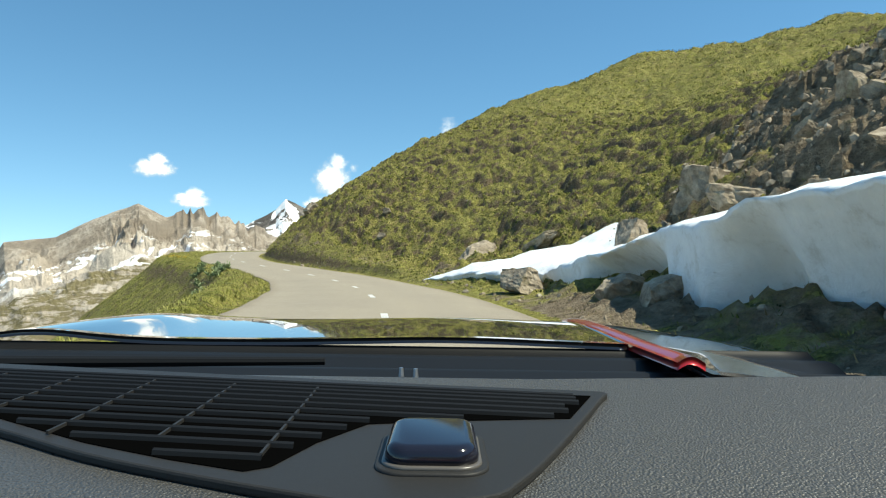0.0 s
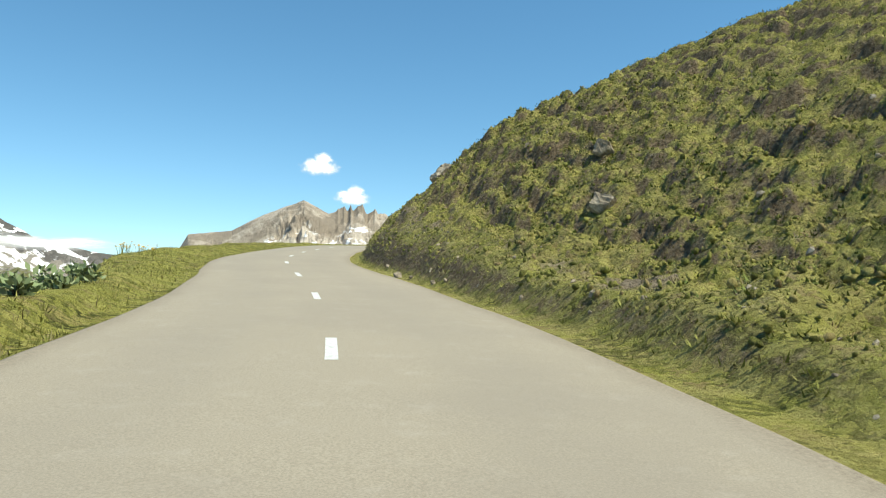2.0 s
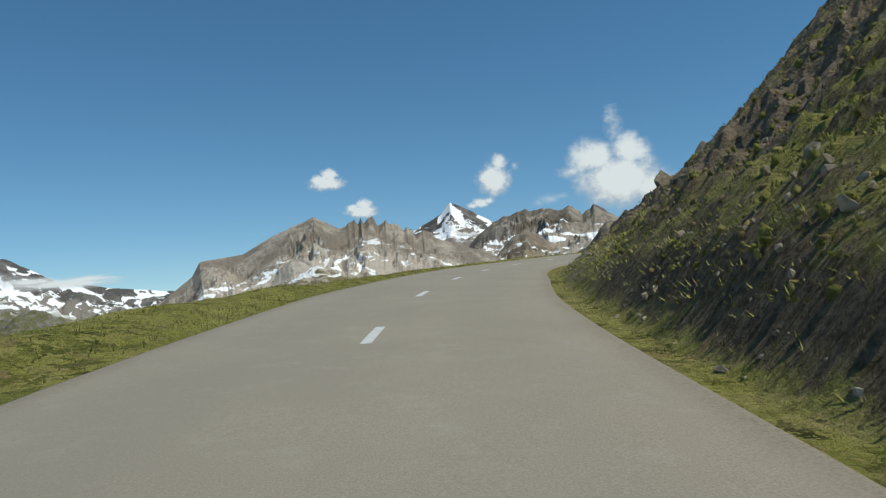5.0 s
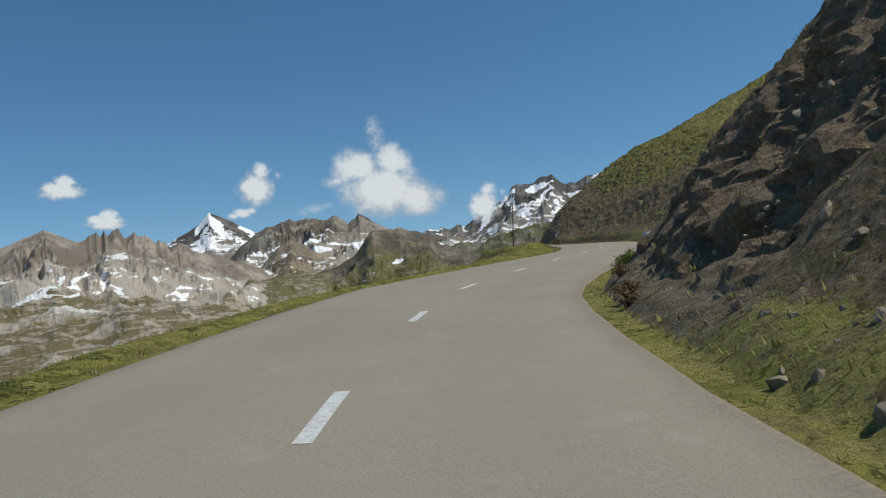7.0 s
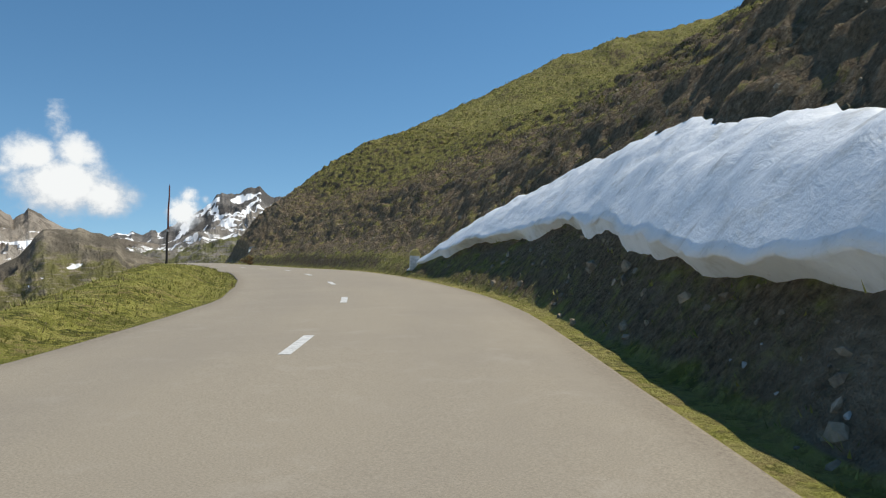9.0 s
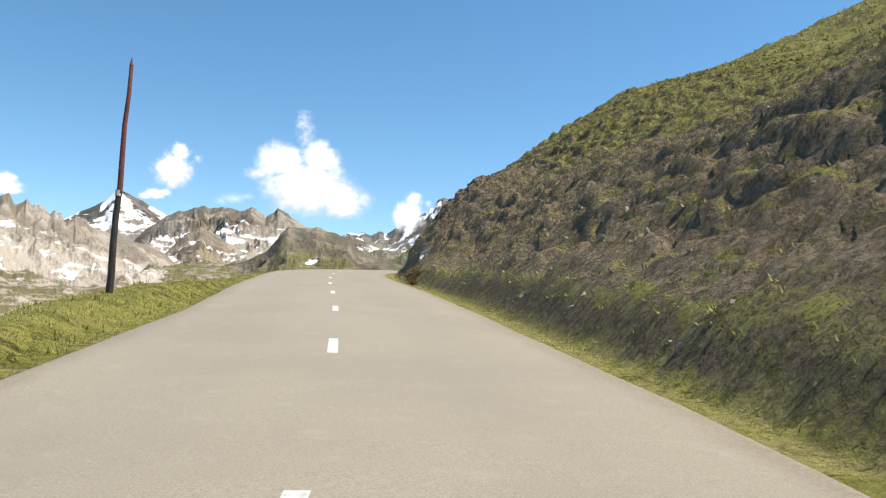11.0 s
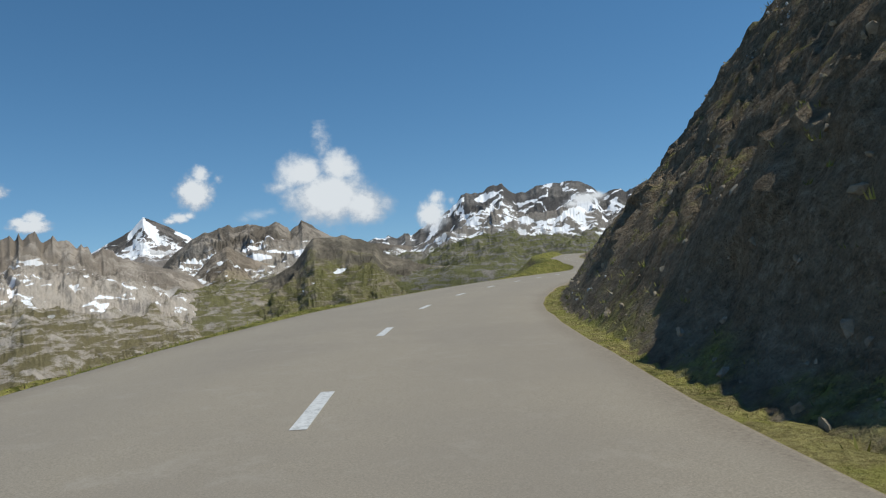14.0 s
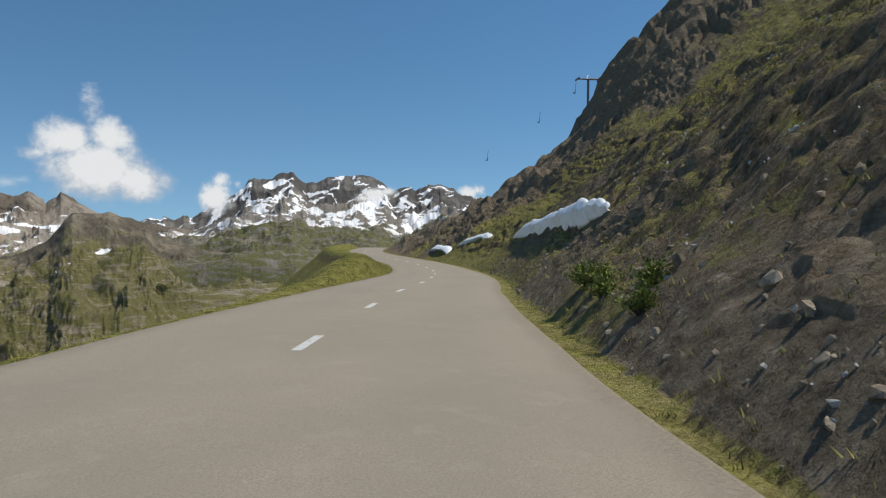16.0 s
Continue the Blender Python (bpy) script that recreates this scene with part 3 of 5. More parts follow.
def build_far_land():
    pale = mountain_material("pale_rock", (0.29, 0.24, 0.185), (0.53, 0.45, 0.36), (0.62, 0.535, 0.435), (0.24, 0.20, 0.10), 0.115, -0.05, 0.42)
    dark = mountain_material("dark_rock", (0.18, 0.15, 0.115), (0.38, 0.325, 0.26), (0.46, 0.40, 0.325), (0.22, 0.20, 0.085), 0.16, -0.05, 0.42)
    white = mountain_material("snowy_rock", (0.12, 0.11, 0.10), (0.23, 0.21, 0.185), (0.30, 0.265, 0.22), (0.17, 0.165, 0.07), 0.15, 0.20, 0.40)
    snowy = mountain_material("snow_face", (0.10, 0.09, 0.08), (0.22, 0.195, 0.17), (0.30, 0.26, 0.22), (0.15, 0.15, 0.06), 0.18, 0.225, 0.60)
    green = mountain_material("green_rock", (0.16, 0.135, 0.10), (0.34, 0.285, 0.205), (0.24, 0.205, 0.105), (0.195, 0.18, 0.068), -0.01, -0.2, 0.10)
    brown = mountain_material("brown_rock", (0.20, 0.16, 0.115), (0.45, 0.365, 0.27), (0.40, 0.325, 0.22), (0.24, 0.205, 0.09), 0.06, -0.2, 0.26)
    massif("peak_pale", "bare pale grey peak with scree fans and patches of old snow", pale,
           [(-20, -9), (-16.6, -6.8), (-13.6, -2.6), (-13.0, -0.7), (-9.7, 0.0), (-7.3, 2.4), (-4.1, 4.8), (-3.3, 4.1), (-2.1, 3.0), (-0.8, 3.3),
            (-0.3, 3.9), (0.6, 3.7), (1.2, 2.9), (3.1, 2.6), (4.2, 2.0), (6.8, 0.3), (9.5, -1.2), (11.5, -2.4), (13.0, -3.1)], 2600, 1700, -170, 42, 250, 1.3, step=0.035, rows=130, teeth=44, jagged=(-1.4, 5.6), ribbed=1.2)
    massif("peak_pyramid", "sharp snow-covered pyramid peak with dark rock ribs", snowy,
           [(1, -1), (4.5, 2.2), (5.0, 2.7), (6.6, 4.3), (7.4, 5.9), (7.7, 5.7), (9.1, 4.5), (10.9, 2.7), (14, -1)], 4500, 1500, -60, 60, 300, 2.1)
    massif("crags_grey", "grey jagged crags with snowfields below them", dark,
           [(7, -2), (8.9, 0.3), (10.8, 2.7), (11.7, 3.4), (13.5, 4.2), (16.2, 4.2), (18.0, 3.7), (18.9, 4.5), (21.1, 2.2), (24, 1.0), (30, -0.5), (36, -2)],
           3500, 1900, -150, 58, 300, 3.7, step=0.04, rows=130, teeth=36, jagged=(10.5, 19.5), ribbed=1.3)
    massif("brown_foothill", "brown grassy foothill with bare rock ribs", brown,
           [(5.0, -5.0), (8.5, -3.6), (10.7, -2.2), (12.0, 0.0), (13.2, 1.6), (14.2, 0.6), (15.1, -0.3), (17, -1.6), (19, -2.8), (22, -3.6), (25, -4.5)],
           2900, 1500, -260, 52, 260, 11.3, step=0.04, rows=150, teeth=8, ribbed=0.6, bow=1.0, reach=1.1)
    massif("green_shoulder", "lower green and brown rocky shoulder of a mountain", green,
           [(12, -5), (16, -3.2), (18.3, -1.2), (19.2, 1.2), (19.7, 1.95), (21.0, 1.8), (21.9, 2.1), (23.3, 1.5), (24.4, 0.9), (25.0, -0.4), (28, -2.4), (33, -3.6), (40, -4.6)],
           2300, 1300, -260, 52, 240, 4.9, step=0.04, rows=150, teeth=7, ribbed=0.55, bow=0.95, reach=1.1)
    massif("peaks_snowy", "high dark peaks with broad snowfields and glacier", white,
           [(20, -1.5), (24.1, 1.3), (27.7, 1.7), (28.6, 2.6), (30.5, 5.0), (31.5, 6.4), (33.3, 7.3), (34.8, 8.0), (35.9, 6.5), (36.9, 6.9), (38.2, 7.6),
            (40.3, 7.8), (41.9, 6.7), (42.6, 5.7), (44.4, 6.1), (46.3, 6.6), (47.8, 5.4), (52, 4.0), (58, 3.0), (66, 1.0)], 4000, 2200, -85, 90, 400, 6.1, rows=130, teeth=28, ribbed=0.7)
    massif("range_left", "distant dark range with snowfields above the clouds", white,
           [(-50, -5), (-42, -2), (-36, -3.2), (-32.1, -0.7), (-30.7, 0.8), (-27.4, 1.6), (-25.4, 1.0), (-22.2, -2.3), (-18.9, -3.4), (-12, -5)],
           4700, 1700, -330, 90, 420, 8.2, step=0.1)
    # the valley floor, out to the horizon
    heads, radii = np.radians(np.arange(-180, 180.5, 1.5)), np.concatenate([[1.0], np.arange(60, 700, 40), np.arange(700, 4900, 180)])
    hh, rr = np.meshgrid(heads, radii, indexing="ij")
    x, y = HUB[0] + rr * np.sin(hh), HUB[1] + rr * np.cos(hh)
    z = -290 + 14 * lump(x, y, 260, 4) - 40 * np.clip(rr / 4900, 0, 1)
    west = ramp_between(np.degrees(hh), -8, -24) * ramp_between(np.degrees(hh), -150, -120)
    z = z - 190 * west * ramp_between(rr, 500, 3000)
    f = grid_faces(len(heads), len(radii))[:, [0, 3, 2, 1]]
    floor = mesh_of("valley_floor", np.stack([x, y, z], -1).reshape(-1, 3), f, green)
    floor.attributes.new("down", "FLOAT", "POINT").data.foreach_set("value", np.full(x.size, 0.85, dtype=np.float32))
    tagged(new("valley_floor", floor), "dim green valley floor far below the road", "valley", kind="structure")


GROUND = build_ground()
ROAD = build_road()
build_markings(ROAD)
build_far_land()


# ---- plants, stones and snow on the hillside ----
def tube(bm, a, b, r0, r1, sides=10):
    a, b = Vector(a), Vector(b)
    turn = (b - a).to_track_quat("Z", "Y").to_matrix().to_4x4()
    m = Matrix.Translation((a + b) / 2) @ turn
    bmesh.ops.create_cone(bm, cap_ends=True, segments=sides, radius1=r0, radius2=r1, depth=(b - a).length, matrix=m)


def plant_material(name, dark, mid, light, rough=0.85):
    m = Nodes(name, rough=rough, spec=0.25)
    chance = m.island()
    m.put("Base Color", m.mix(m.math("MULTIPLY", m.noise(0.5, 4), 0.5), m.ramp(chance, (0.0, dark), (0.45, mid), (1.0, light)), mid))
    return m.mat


def stone_material():
    m = Nodes("grey_stone", rough=0.9, spec=0.2)
    tone = m.noise(3.5, 9, 0.72)
    col = m.ramp(tone, (0.30, (0.12, 0.095, 0.068)), (0.5, (0.31, 0.255, 0.185)), (0.72, (0.52, 0.45, 0.35)))
    col = m.mix(m.math("MULTIPLY", m.step(m.noise(1.2, 6, 0.6), 0.55, 0.7), 0.5), col, (0.20, 0.19, 0.08))
    m.put("Base Color", col)
    n1 = m.bump(m.noise(5, 8, 0.7), 0.7, 0.08)
    m.bump(m.noise(30, 6, 0.7), 0.5, 0.02, n1)
    return m.mat


def snow_material():
    m = Nodes("old_snow", rough=0.6, spec=0.3)
    dirt = m.noise(2.2, 8, 0.7)
    col = m.ramp(dirt, (0.30, (0.62, 0.62, 0.60)), (0.46, (0.82, 0.84, 0.86)), (0.7, (0.90, 0.92, 0.94)))
    m.put("Base Color", m.mix(m.math("MULTIPLY", m.step(m.noise(14, 6, 0.8), 0.60, 0.72), 0.5), col, (0.40, 0.36, 0.30)))
    n1 = m.bump(m.noise(2.6, 6, 0.65, distort=0.6), 0.35, 0.10)
    m.bump(m.noise(9, 6, 0.7), 0.4, 0.04, n1)
    return m.mat


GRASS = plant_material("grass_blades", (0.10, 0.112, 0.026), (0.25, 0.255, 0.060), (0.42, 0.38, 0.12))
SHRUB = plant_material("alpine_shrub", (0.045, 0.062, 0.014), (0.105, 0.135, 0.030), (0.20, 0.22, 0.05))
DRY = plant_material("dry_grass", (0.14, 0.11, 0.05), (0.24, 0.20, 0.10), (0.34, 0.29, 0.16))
STONE, SNOW = stone_material(), snow_material()
YELLOW = Nodes("yellow_petals", rough=0.6)
YELLOW.put("Base Color", (0.75, 0.50, 0.02))
YELLOW = YELLOW.mat


def on_ground(s, n, relief=1.0):
    p = road_point(s, n)
    s2, n2, level = road_coords(p[:, 0], p[:, 1])
    z, bare = ground_level(s2, n2, level, p[:, 0], p[:, 1], relief)
    return np.stack([p[:, 0], p[:, 1], z], 1), bare


def blades(rng, centres, count, length, width, spread, lean):
    """Tufts of narrow leaves as triangles, joined."""
    k = len(centres)
    size = rng.uniform(0.6, 1.35, (k, 1))
    a = rng.uniform(0, 2 * np.pi, (k, count))
    out = np.stack([np.cos(a), np.sin(a), 0 * a], -1)
    side = np.stack([-np.sin(a), np.cos(a), 0 * a], -1)
    root = centres[:, None, :] + out * (spread * size * rng.uniform(0, 1, (k, count)))[..., None] - np.array([0, 0, 0.05])
    tall = (length * size * rng.uniform(0.6, 1.2, (k, count)))[..., None]
    slant = rng.uniform(lean * 0.4, lean * 1.3, (k, count))[..., None]
    tip = root + out * tall * np.sin(slant) + np.array([0, 0, 1.0]) * tall * np.cos(slant)
    half = side * (width * size)[..., None]
    v = np.stack([root - half, root + half, tip], 2).reshape(-1, 3)
    return v, np.arange(len(v)).reshape(-1, 3)


def scatter(name, label, category, material, seed, count, s_range, n_range, keep, blade):
    rng = np.random.RandomState(seed)
    s, n = rng.uniform(*s_range, count), rng.uniform(0, 1, count)
    n = n_range[0] + (n_range[1] - n_range[0]) * n**1.7
    p, bare = on_ground(s, n)
    ok = keep(s, n, bare, p, rng)
    v, f = blades(rng, p[ok], *blade)
    return tagged(new(name, mesh_of(name, v, f, material, False)), label, category, kind="stuff")


def bank_keep(s, n, bare, p, rng):
    patch = lump(p[:, 0], p[:, 1], 3.5, 3, 0.5, 31.0)
    steep = np.interp(s, KNOTS, FOOT) * (n < right_edge(s) + 5.5)
    return (n > right_edge(s) + 0.8) & (rng.rand(len(s)) > bare * 1.3) & (patch > -0.35) & (rng.rand(len(s)) > np.where(s > 196, 4.0, 1.8) * (steep - 0.62) * (s > 86))


def shrub_keep(s, n, bare, p, rng):
    patch = lump(p[:, 0], p[:, 1], 4.5, 3, 0.5, 47.0)
    return (n > 4.2) & (rng.rand(len(s)) > bare * 1.8) & (patch > 0.0) & (rng.rand(len(s)) > 2.5 * (np.interp(s, KNOTS, FOOT) * (n < right_edge(s) + 5.5) - 0.6) * (s > 86))


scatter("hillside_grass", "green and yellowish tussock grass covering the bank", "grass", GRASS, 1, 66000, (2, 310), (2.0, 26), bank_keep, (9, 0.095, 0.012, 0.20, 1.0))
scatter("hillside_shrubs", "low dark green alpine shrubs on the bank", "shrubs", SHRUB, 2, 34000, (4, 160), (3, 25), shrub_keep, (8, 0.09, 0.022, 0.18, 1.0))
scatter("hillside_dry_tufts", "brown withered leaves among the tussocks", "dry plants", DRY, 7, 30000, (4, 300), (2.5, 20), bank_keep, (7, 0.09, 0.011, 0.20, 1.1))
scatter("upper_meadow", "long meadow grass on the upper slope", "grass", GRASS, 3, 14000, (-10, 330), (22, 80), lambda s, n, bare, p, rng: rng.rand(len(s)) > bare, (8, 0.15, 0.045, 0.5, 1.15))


def verge_keep(s, n, bare, p, rng):
    off = left_edge(s) - n
    return (off > 0.08) & (lump(p[:, 0], p[:, 1], 2.5, 2, 0.5, 3.0) > -0.55)


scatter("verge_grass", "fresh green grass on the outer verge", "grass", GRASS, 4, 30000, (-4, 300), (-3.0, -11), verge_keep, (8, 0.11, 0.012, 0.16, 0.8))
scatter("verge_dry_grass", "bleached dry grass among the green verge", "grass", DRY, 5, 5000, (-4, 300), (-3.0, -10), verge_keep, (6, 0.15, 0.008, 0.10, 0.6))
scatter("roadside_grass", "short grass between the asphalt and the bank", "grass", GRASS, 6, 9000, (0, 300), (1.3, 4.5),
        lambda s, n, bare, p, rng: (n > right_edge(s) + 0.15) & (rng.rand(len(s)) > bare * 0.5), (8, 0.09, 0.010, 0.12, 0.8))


def rough_stone(rng, squash=(1.0, 0.8, 0.65), levels=1):
    """A broken stone: a ball cut by random planes."""
    bm = bmesh.new()
    bmesh.ops.create_icosphere(bm, subdivisions=levels, radius=1.0)
    planes = [(Vector(rng.normal(size=3)).normalized(), rng.uniform(0.35, 0.72)) for _ in range(13)]
    for v in bm.verts:
        for way, limit in planes:
            over = v.co.dot(way) - limit
            if over > 0:
                v.co -= way * over * 0.98
        v.co = Vector((v.co.x * squash[0], v.co.y * squash[1], v.co.z * squash[2]))
    return bm


def scatter_stones(name, label, seed, count, s_range, n_range, sizes, keep, material=None, category="stones", smooth=False):
    rng = np.random.RandomState(seed)
    shapes = []
    for _ in range(6):
        bm = rough_stone(rng)
        bm.verts.ensure_lookup_table()
        shapes.append((np.array([v.co[:] for v in bm.verts]), np.array([[v.index for v in f.verts] for f in bm.faces])))
        bm.free()
    s, n = rng.uniform(*s_range, count), rng.uniform(*n_range, count)
    p, bare = on_ground(s, n)
    ok = keep(s, n, bare, p, rng)
    verts, faces, base = [], [], 0
    for q in p[ok]:
        v, f = shapes[rng.randint(6)]
        turn = np.array(Euler(rng.uniform(-3, 3, 3)).to_matrix())
        size = sizes[0] * (sizes[1] / sizes[0]) ** (rng.rand() ** 2.0)
        verts.append(v @ turn.T * size + q + np.array([0, 0, size * (0.15 if smooth else -0.05)]))
        faces.append(f + base)
        base += len(v)
    return tagged(new(name, mesh_of(name, np.concatenate(verts), np.concatenate(faces), material or STONE, smooth)), label, category, kind="stuff")


scatter_stones("slope_stones", "small grey stones lying on the bank", 11, 15000, (0, 300), (2.4, 15), (0.03, 0.15),
               lambda s, n, bare, p, rng: (n > right_edge(s) + 0.7) & (rng.rand(len(s)) < 0.15 + 0.85 * bare + 0.5 * (np.abs(s - 172) < 25) * (lump(p[:, 0], p[:, 1], 5.0, 2, 0.5, 9.0) > 0)))
scatter_stones("roadside_rubble", "broken grey rubble at the foot of the bank", 12, 4200, (0, 300), (1.4, 4.0), (0.03, 0.20),
               lambda s, n, bare, p, rng: (n > right_edge(s) + 0.4) & (lump(s, n * 0, 9.0, 2, 0.5, 4.0) + 0.9 * (np.abs(s - 240) < 9) + 0.6 * (np.abs(s - 104) < 10) > 0.1))


def turf_material():
    m = Nodes("turf_clods", rough=0.95, spec=0.1)
    col = m.ramp(m.island(), (0.0, (0.10, 0.105, 0.03)), (0.30, (0.22, 0.23, 0.058)), (0.60, (0.36, 0.345, 0.09)), (0.80, (0.46, 0.40, 0.14)), (1.0, (0.32, 0.235, 0.12)))
    m.put("Base Color", m.mix(m.math("MULTIPLY", m.step(m.noise(14, 6, 0.75), 0.42, 0.62), 0.45), col, (0.22, 0.185, 0.075)))
    n1 = m.bump(m.noise(22, 6, 0.75), 1.0, 0.06)
    m.bump(m.noise(70, 4, 0.7), 0.8, 0.02, n1)
    return m.mat


TURF = turf_material()
scatter_stones("crag_rubble", "broken tan rubble lying in the crag", 14, 2600, (3, 27), (8.4, 20), (0.07, 0.42), lambda s, n, bare, p, rng: (rng.rand(len(s)) < bare * 1.3))
scatter_stones("turf_clods", "clumps of mossy turf bulging from the bank", 13, 15000, (24, 96), (2.3, 13.0), (0.04, 0.15),
               lambda s, n, bare, p, rng: (n > right_edge(s) + 0.9) & (lump(p[:, 0], p[:, 1], 2.0, 2, 0.5, 19.0) > -0.35), TURF, "turf", True)


def boulder(label, s, n, size, seed, squash=(1.0, 0.8, 0.7), turn=0.0, sink=0.25):
    rng = np.random.RandomState(seed)
    bm = rough_stone(rng, squash, 3)
    for v in bm.verts:
        v.co *= 1 + 0.05 * noise.noise(v.co * 2.3 + Vector((seed, 0, 0))) + 0.05 * noise.noise(v.co * 5.0) + 0.03 * noise.noise(v.co * 11.0)
    p, _ = on_ground(np.array([float(s)]), np.array([float(n)]))
    me = bpy.data.meshes.new("boulder")
    bm.to_mesh(me), bm.free()
    me.materials.append(STONE)
    ob = new("boulder", me)
    ob.matrix_world = pose(p[0, 0], p[0, 1], p[0, 2] + size * squash[2] * (0.35 - sink), 0, 0, turn) @ Matrix.Scale(size, 4)
    return tagged(ob, label, "boulder", "boulders on the bank")


def squared_rock(label, s, n, size, seed, turn=0.0, tip=(0, 0), rise=0.0):
    """A squared, cracked block with chipped edges."""
    bm = bmesh.new()
    bmesh.ops.create_cube(bm, size=1.0)
    bmesh.ops.subdivide_edges(bm, edges=bm.edges[:], cuts=11, use_grid_fill=True)
    rng = np.random.RandomState(seed)
    cuts = [(Vector(rng.normal(size=3)).normalized(), rng.uniform(0.36, 0.5)) for _ in range(9)]
    for v in bm.verts:
        q = v.co.copy()
        for way, limit in cuts:
            over = q.dot(way) - limit
            if over > 0:
                q -= way * over
        layer = 0.035 * math.floor(6 * (q.z + 0.35 * q.x + 0.12 * noise.noise(q * 2.5 + Vector((seed, 3, 0)))))
        q += Vector((layer * 0.7, layer * -0.5, 0))
        q *= 1 + 0.10 * noise.noise(q * 3.1 + Vector((seed, 0, 0))) + 0.06 * noise.noise(q * 8.0) + 0.03 * noise.noise(q * 19.0)
        v.co = Vector((q.x * size[0], q.y * size[1], q.z * size[2]))
    p, _ = on_ground(np.array([float(s)]), np.array([float(n)]), 0.5)
    me = bpy.data.meshes.new("boulder")
    bm.to_mesh(me), bm.free()
    me.materials.append(STONE)
    ob = new("boulder", me)
    ob.matrix_world = pose(p[0, 0], p[0, 1], p[0, 2] + size[2] * 0.22 + rise, tip[0], tip[1], turn)
    return tagged(ob, label, "boulder", "boulders on the bank")


squared_rock("large pale squared boulder with a flat top in the bank", 35.2, 7.9, (3.0, 2.1, 1.8), 3, 20, (8, -14), -0.42)
squared_rock("dark angular boulder beside a larger pale one", 33.9, 7.2, (1.0, 0.9, 0.8), 4, 40, (0, 10), -0.1)
for k in range(64):  # the broken crag above the snow
    spot = np.random.RandomState(100 + k)
    wide = spot.uniform(0.35, 0.75) * (1 + 1.3 * spot.rand() ** 4)
    off = spot.uniform(8.8, 19)
    squared_rock("broken brown block in the crag above the snow", spot.uniform(5, 17) + 0.45 * (off - 8), off, (wide, spot.uniform(0.35, 0.8), spot.uniform(0.3, 0.65) * (1 + spot.rand() ** 3)),
                 200 + k, spot.uniform(0, 360), (spot.uniform(-25, 25), spot.uniform(-25, 25)), 0.0)
squared_rock("massive squared dark rock at the foot of the crag", 20.4, 10.4, (1.35, 1.3, 1.5), 5, 20, (4, -6), -0.2)
squared_rock("pale flat slab lying at the foot of the crag", 17.2, 9.0, (1.7, 1.2, 0.7), 8, 60, (6, -8), 0.15)
squared_rock("tilted layered brown slab standing out of the snow", 19.8, 7.6, (1.5, 1.0, 1.7), 6, 75, (18, 12), 0.2)
squared_rock("long layered slab leaning in the bank above the snow", 28.6, 8.2, (2.2, 0.8, 0.5), 7, -70, (0, -30), 0.05)
squared_rock("low dark grey stone with pale veins under the snow", 19.7, 4.1, (1.4, 1.0, 0.8), 10, 100, (0, 4), 0.1)
squared_rock("dark stone at the mouth of the snow's melted hollow", 13.6, 4.6, (1.0, 0.8, 0.65), 11, 30, (0, 8), 0.05)
squared_rock("dark stone at the mouth of the snow's melted hollow", 11.9, 4.7, (0.8, 0.7, 0.6), 12, 70, (6, 0), 0.05)
squared_rock("pale rock jutting out of the mossy bank", 75.0, 7.2, (2.2, 1.7, 1.3), 13, 40, (10, 35), -0.75)
squared_rock("grey rock half sunk in the mossy bank", 46.9, 6.6, (0.65, 0.6, 0.5), 14, 50, (14, 22), -0.30)
squared_rock("grey rock half sunk in the mossy bank", 50.5, 8.4, (0.6, 0.5, 0.5), 15, 20, (19, 10), -0.22)
boulder("small pale stone by the road's edge", 52.0, 2.5, 0.22, 14)
boulder("grey slab in the bare bank", 104.0, 6.0, 0.8, 15, (1.2, 0.7, 0.6), 40)
boulder("grey slab in the bare bank", 110.0, 7.5, 0.7, 16, (1.0, 0.6, 0.8), 70)
boulder("pale flat rock at the valley edge of the verge", 147.0, -9.0, 0.9, 23, (1.5, 0.8, 0.35), 20)


QUARTZ = Nodes("pale_quartz", rough=0.7, spec=0.3)
QUARTZ.put("Base Color", QUARTZ.ramp(QUARTZ.noise(5, 8, 0.7), (0.32, (0.26, 0.25, 0.23)), (0.5, (0.46, 0.46, 0.44)), (0.7, (0.64, 0.64, 0.62))))
QUARTZ.bump(QUARTZ.noise(8, 7, 0.7), 0.6, 0.06)
QUARTZ = QUARTZ.mat
for s_at, n_at, size, seed, tip in ((203.2, 4.25, (0.7, 0.45, 0.5), 41, (20, 30)), (202.9, 4.0, (0.5, 0.4, 0.55), 42, (5, 35))):
    squared_rock("pale whitish vein rock standing out of the dark cliff", s_at, n_at, size, seed, 25, tip, -0.3).data.materials[0] = QUARTZ
scatter_stones("shale_chips", "broken chips of shale lying in streaks on the bank", 15, 14000, (120, 268), (2.2, 11), (0.025, 0.10),
               lambda s, n, bare, p, rng: (n > right_edge(s) + 0.6) & (lump(s * 0.8, n * 1.6, 3.2, 3, 0.6, 6.0) > 0.25) & ((s > 222) | (s < 140)), QUARTZ)


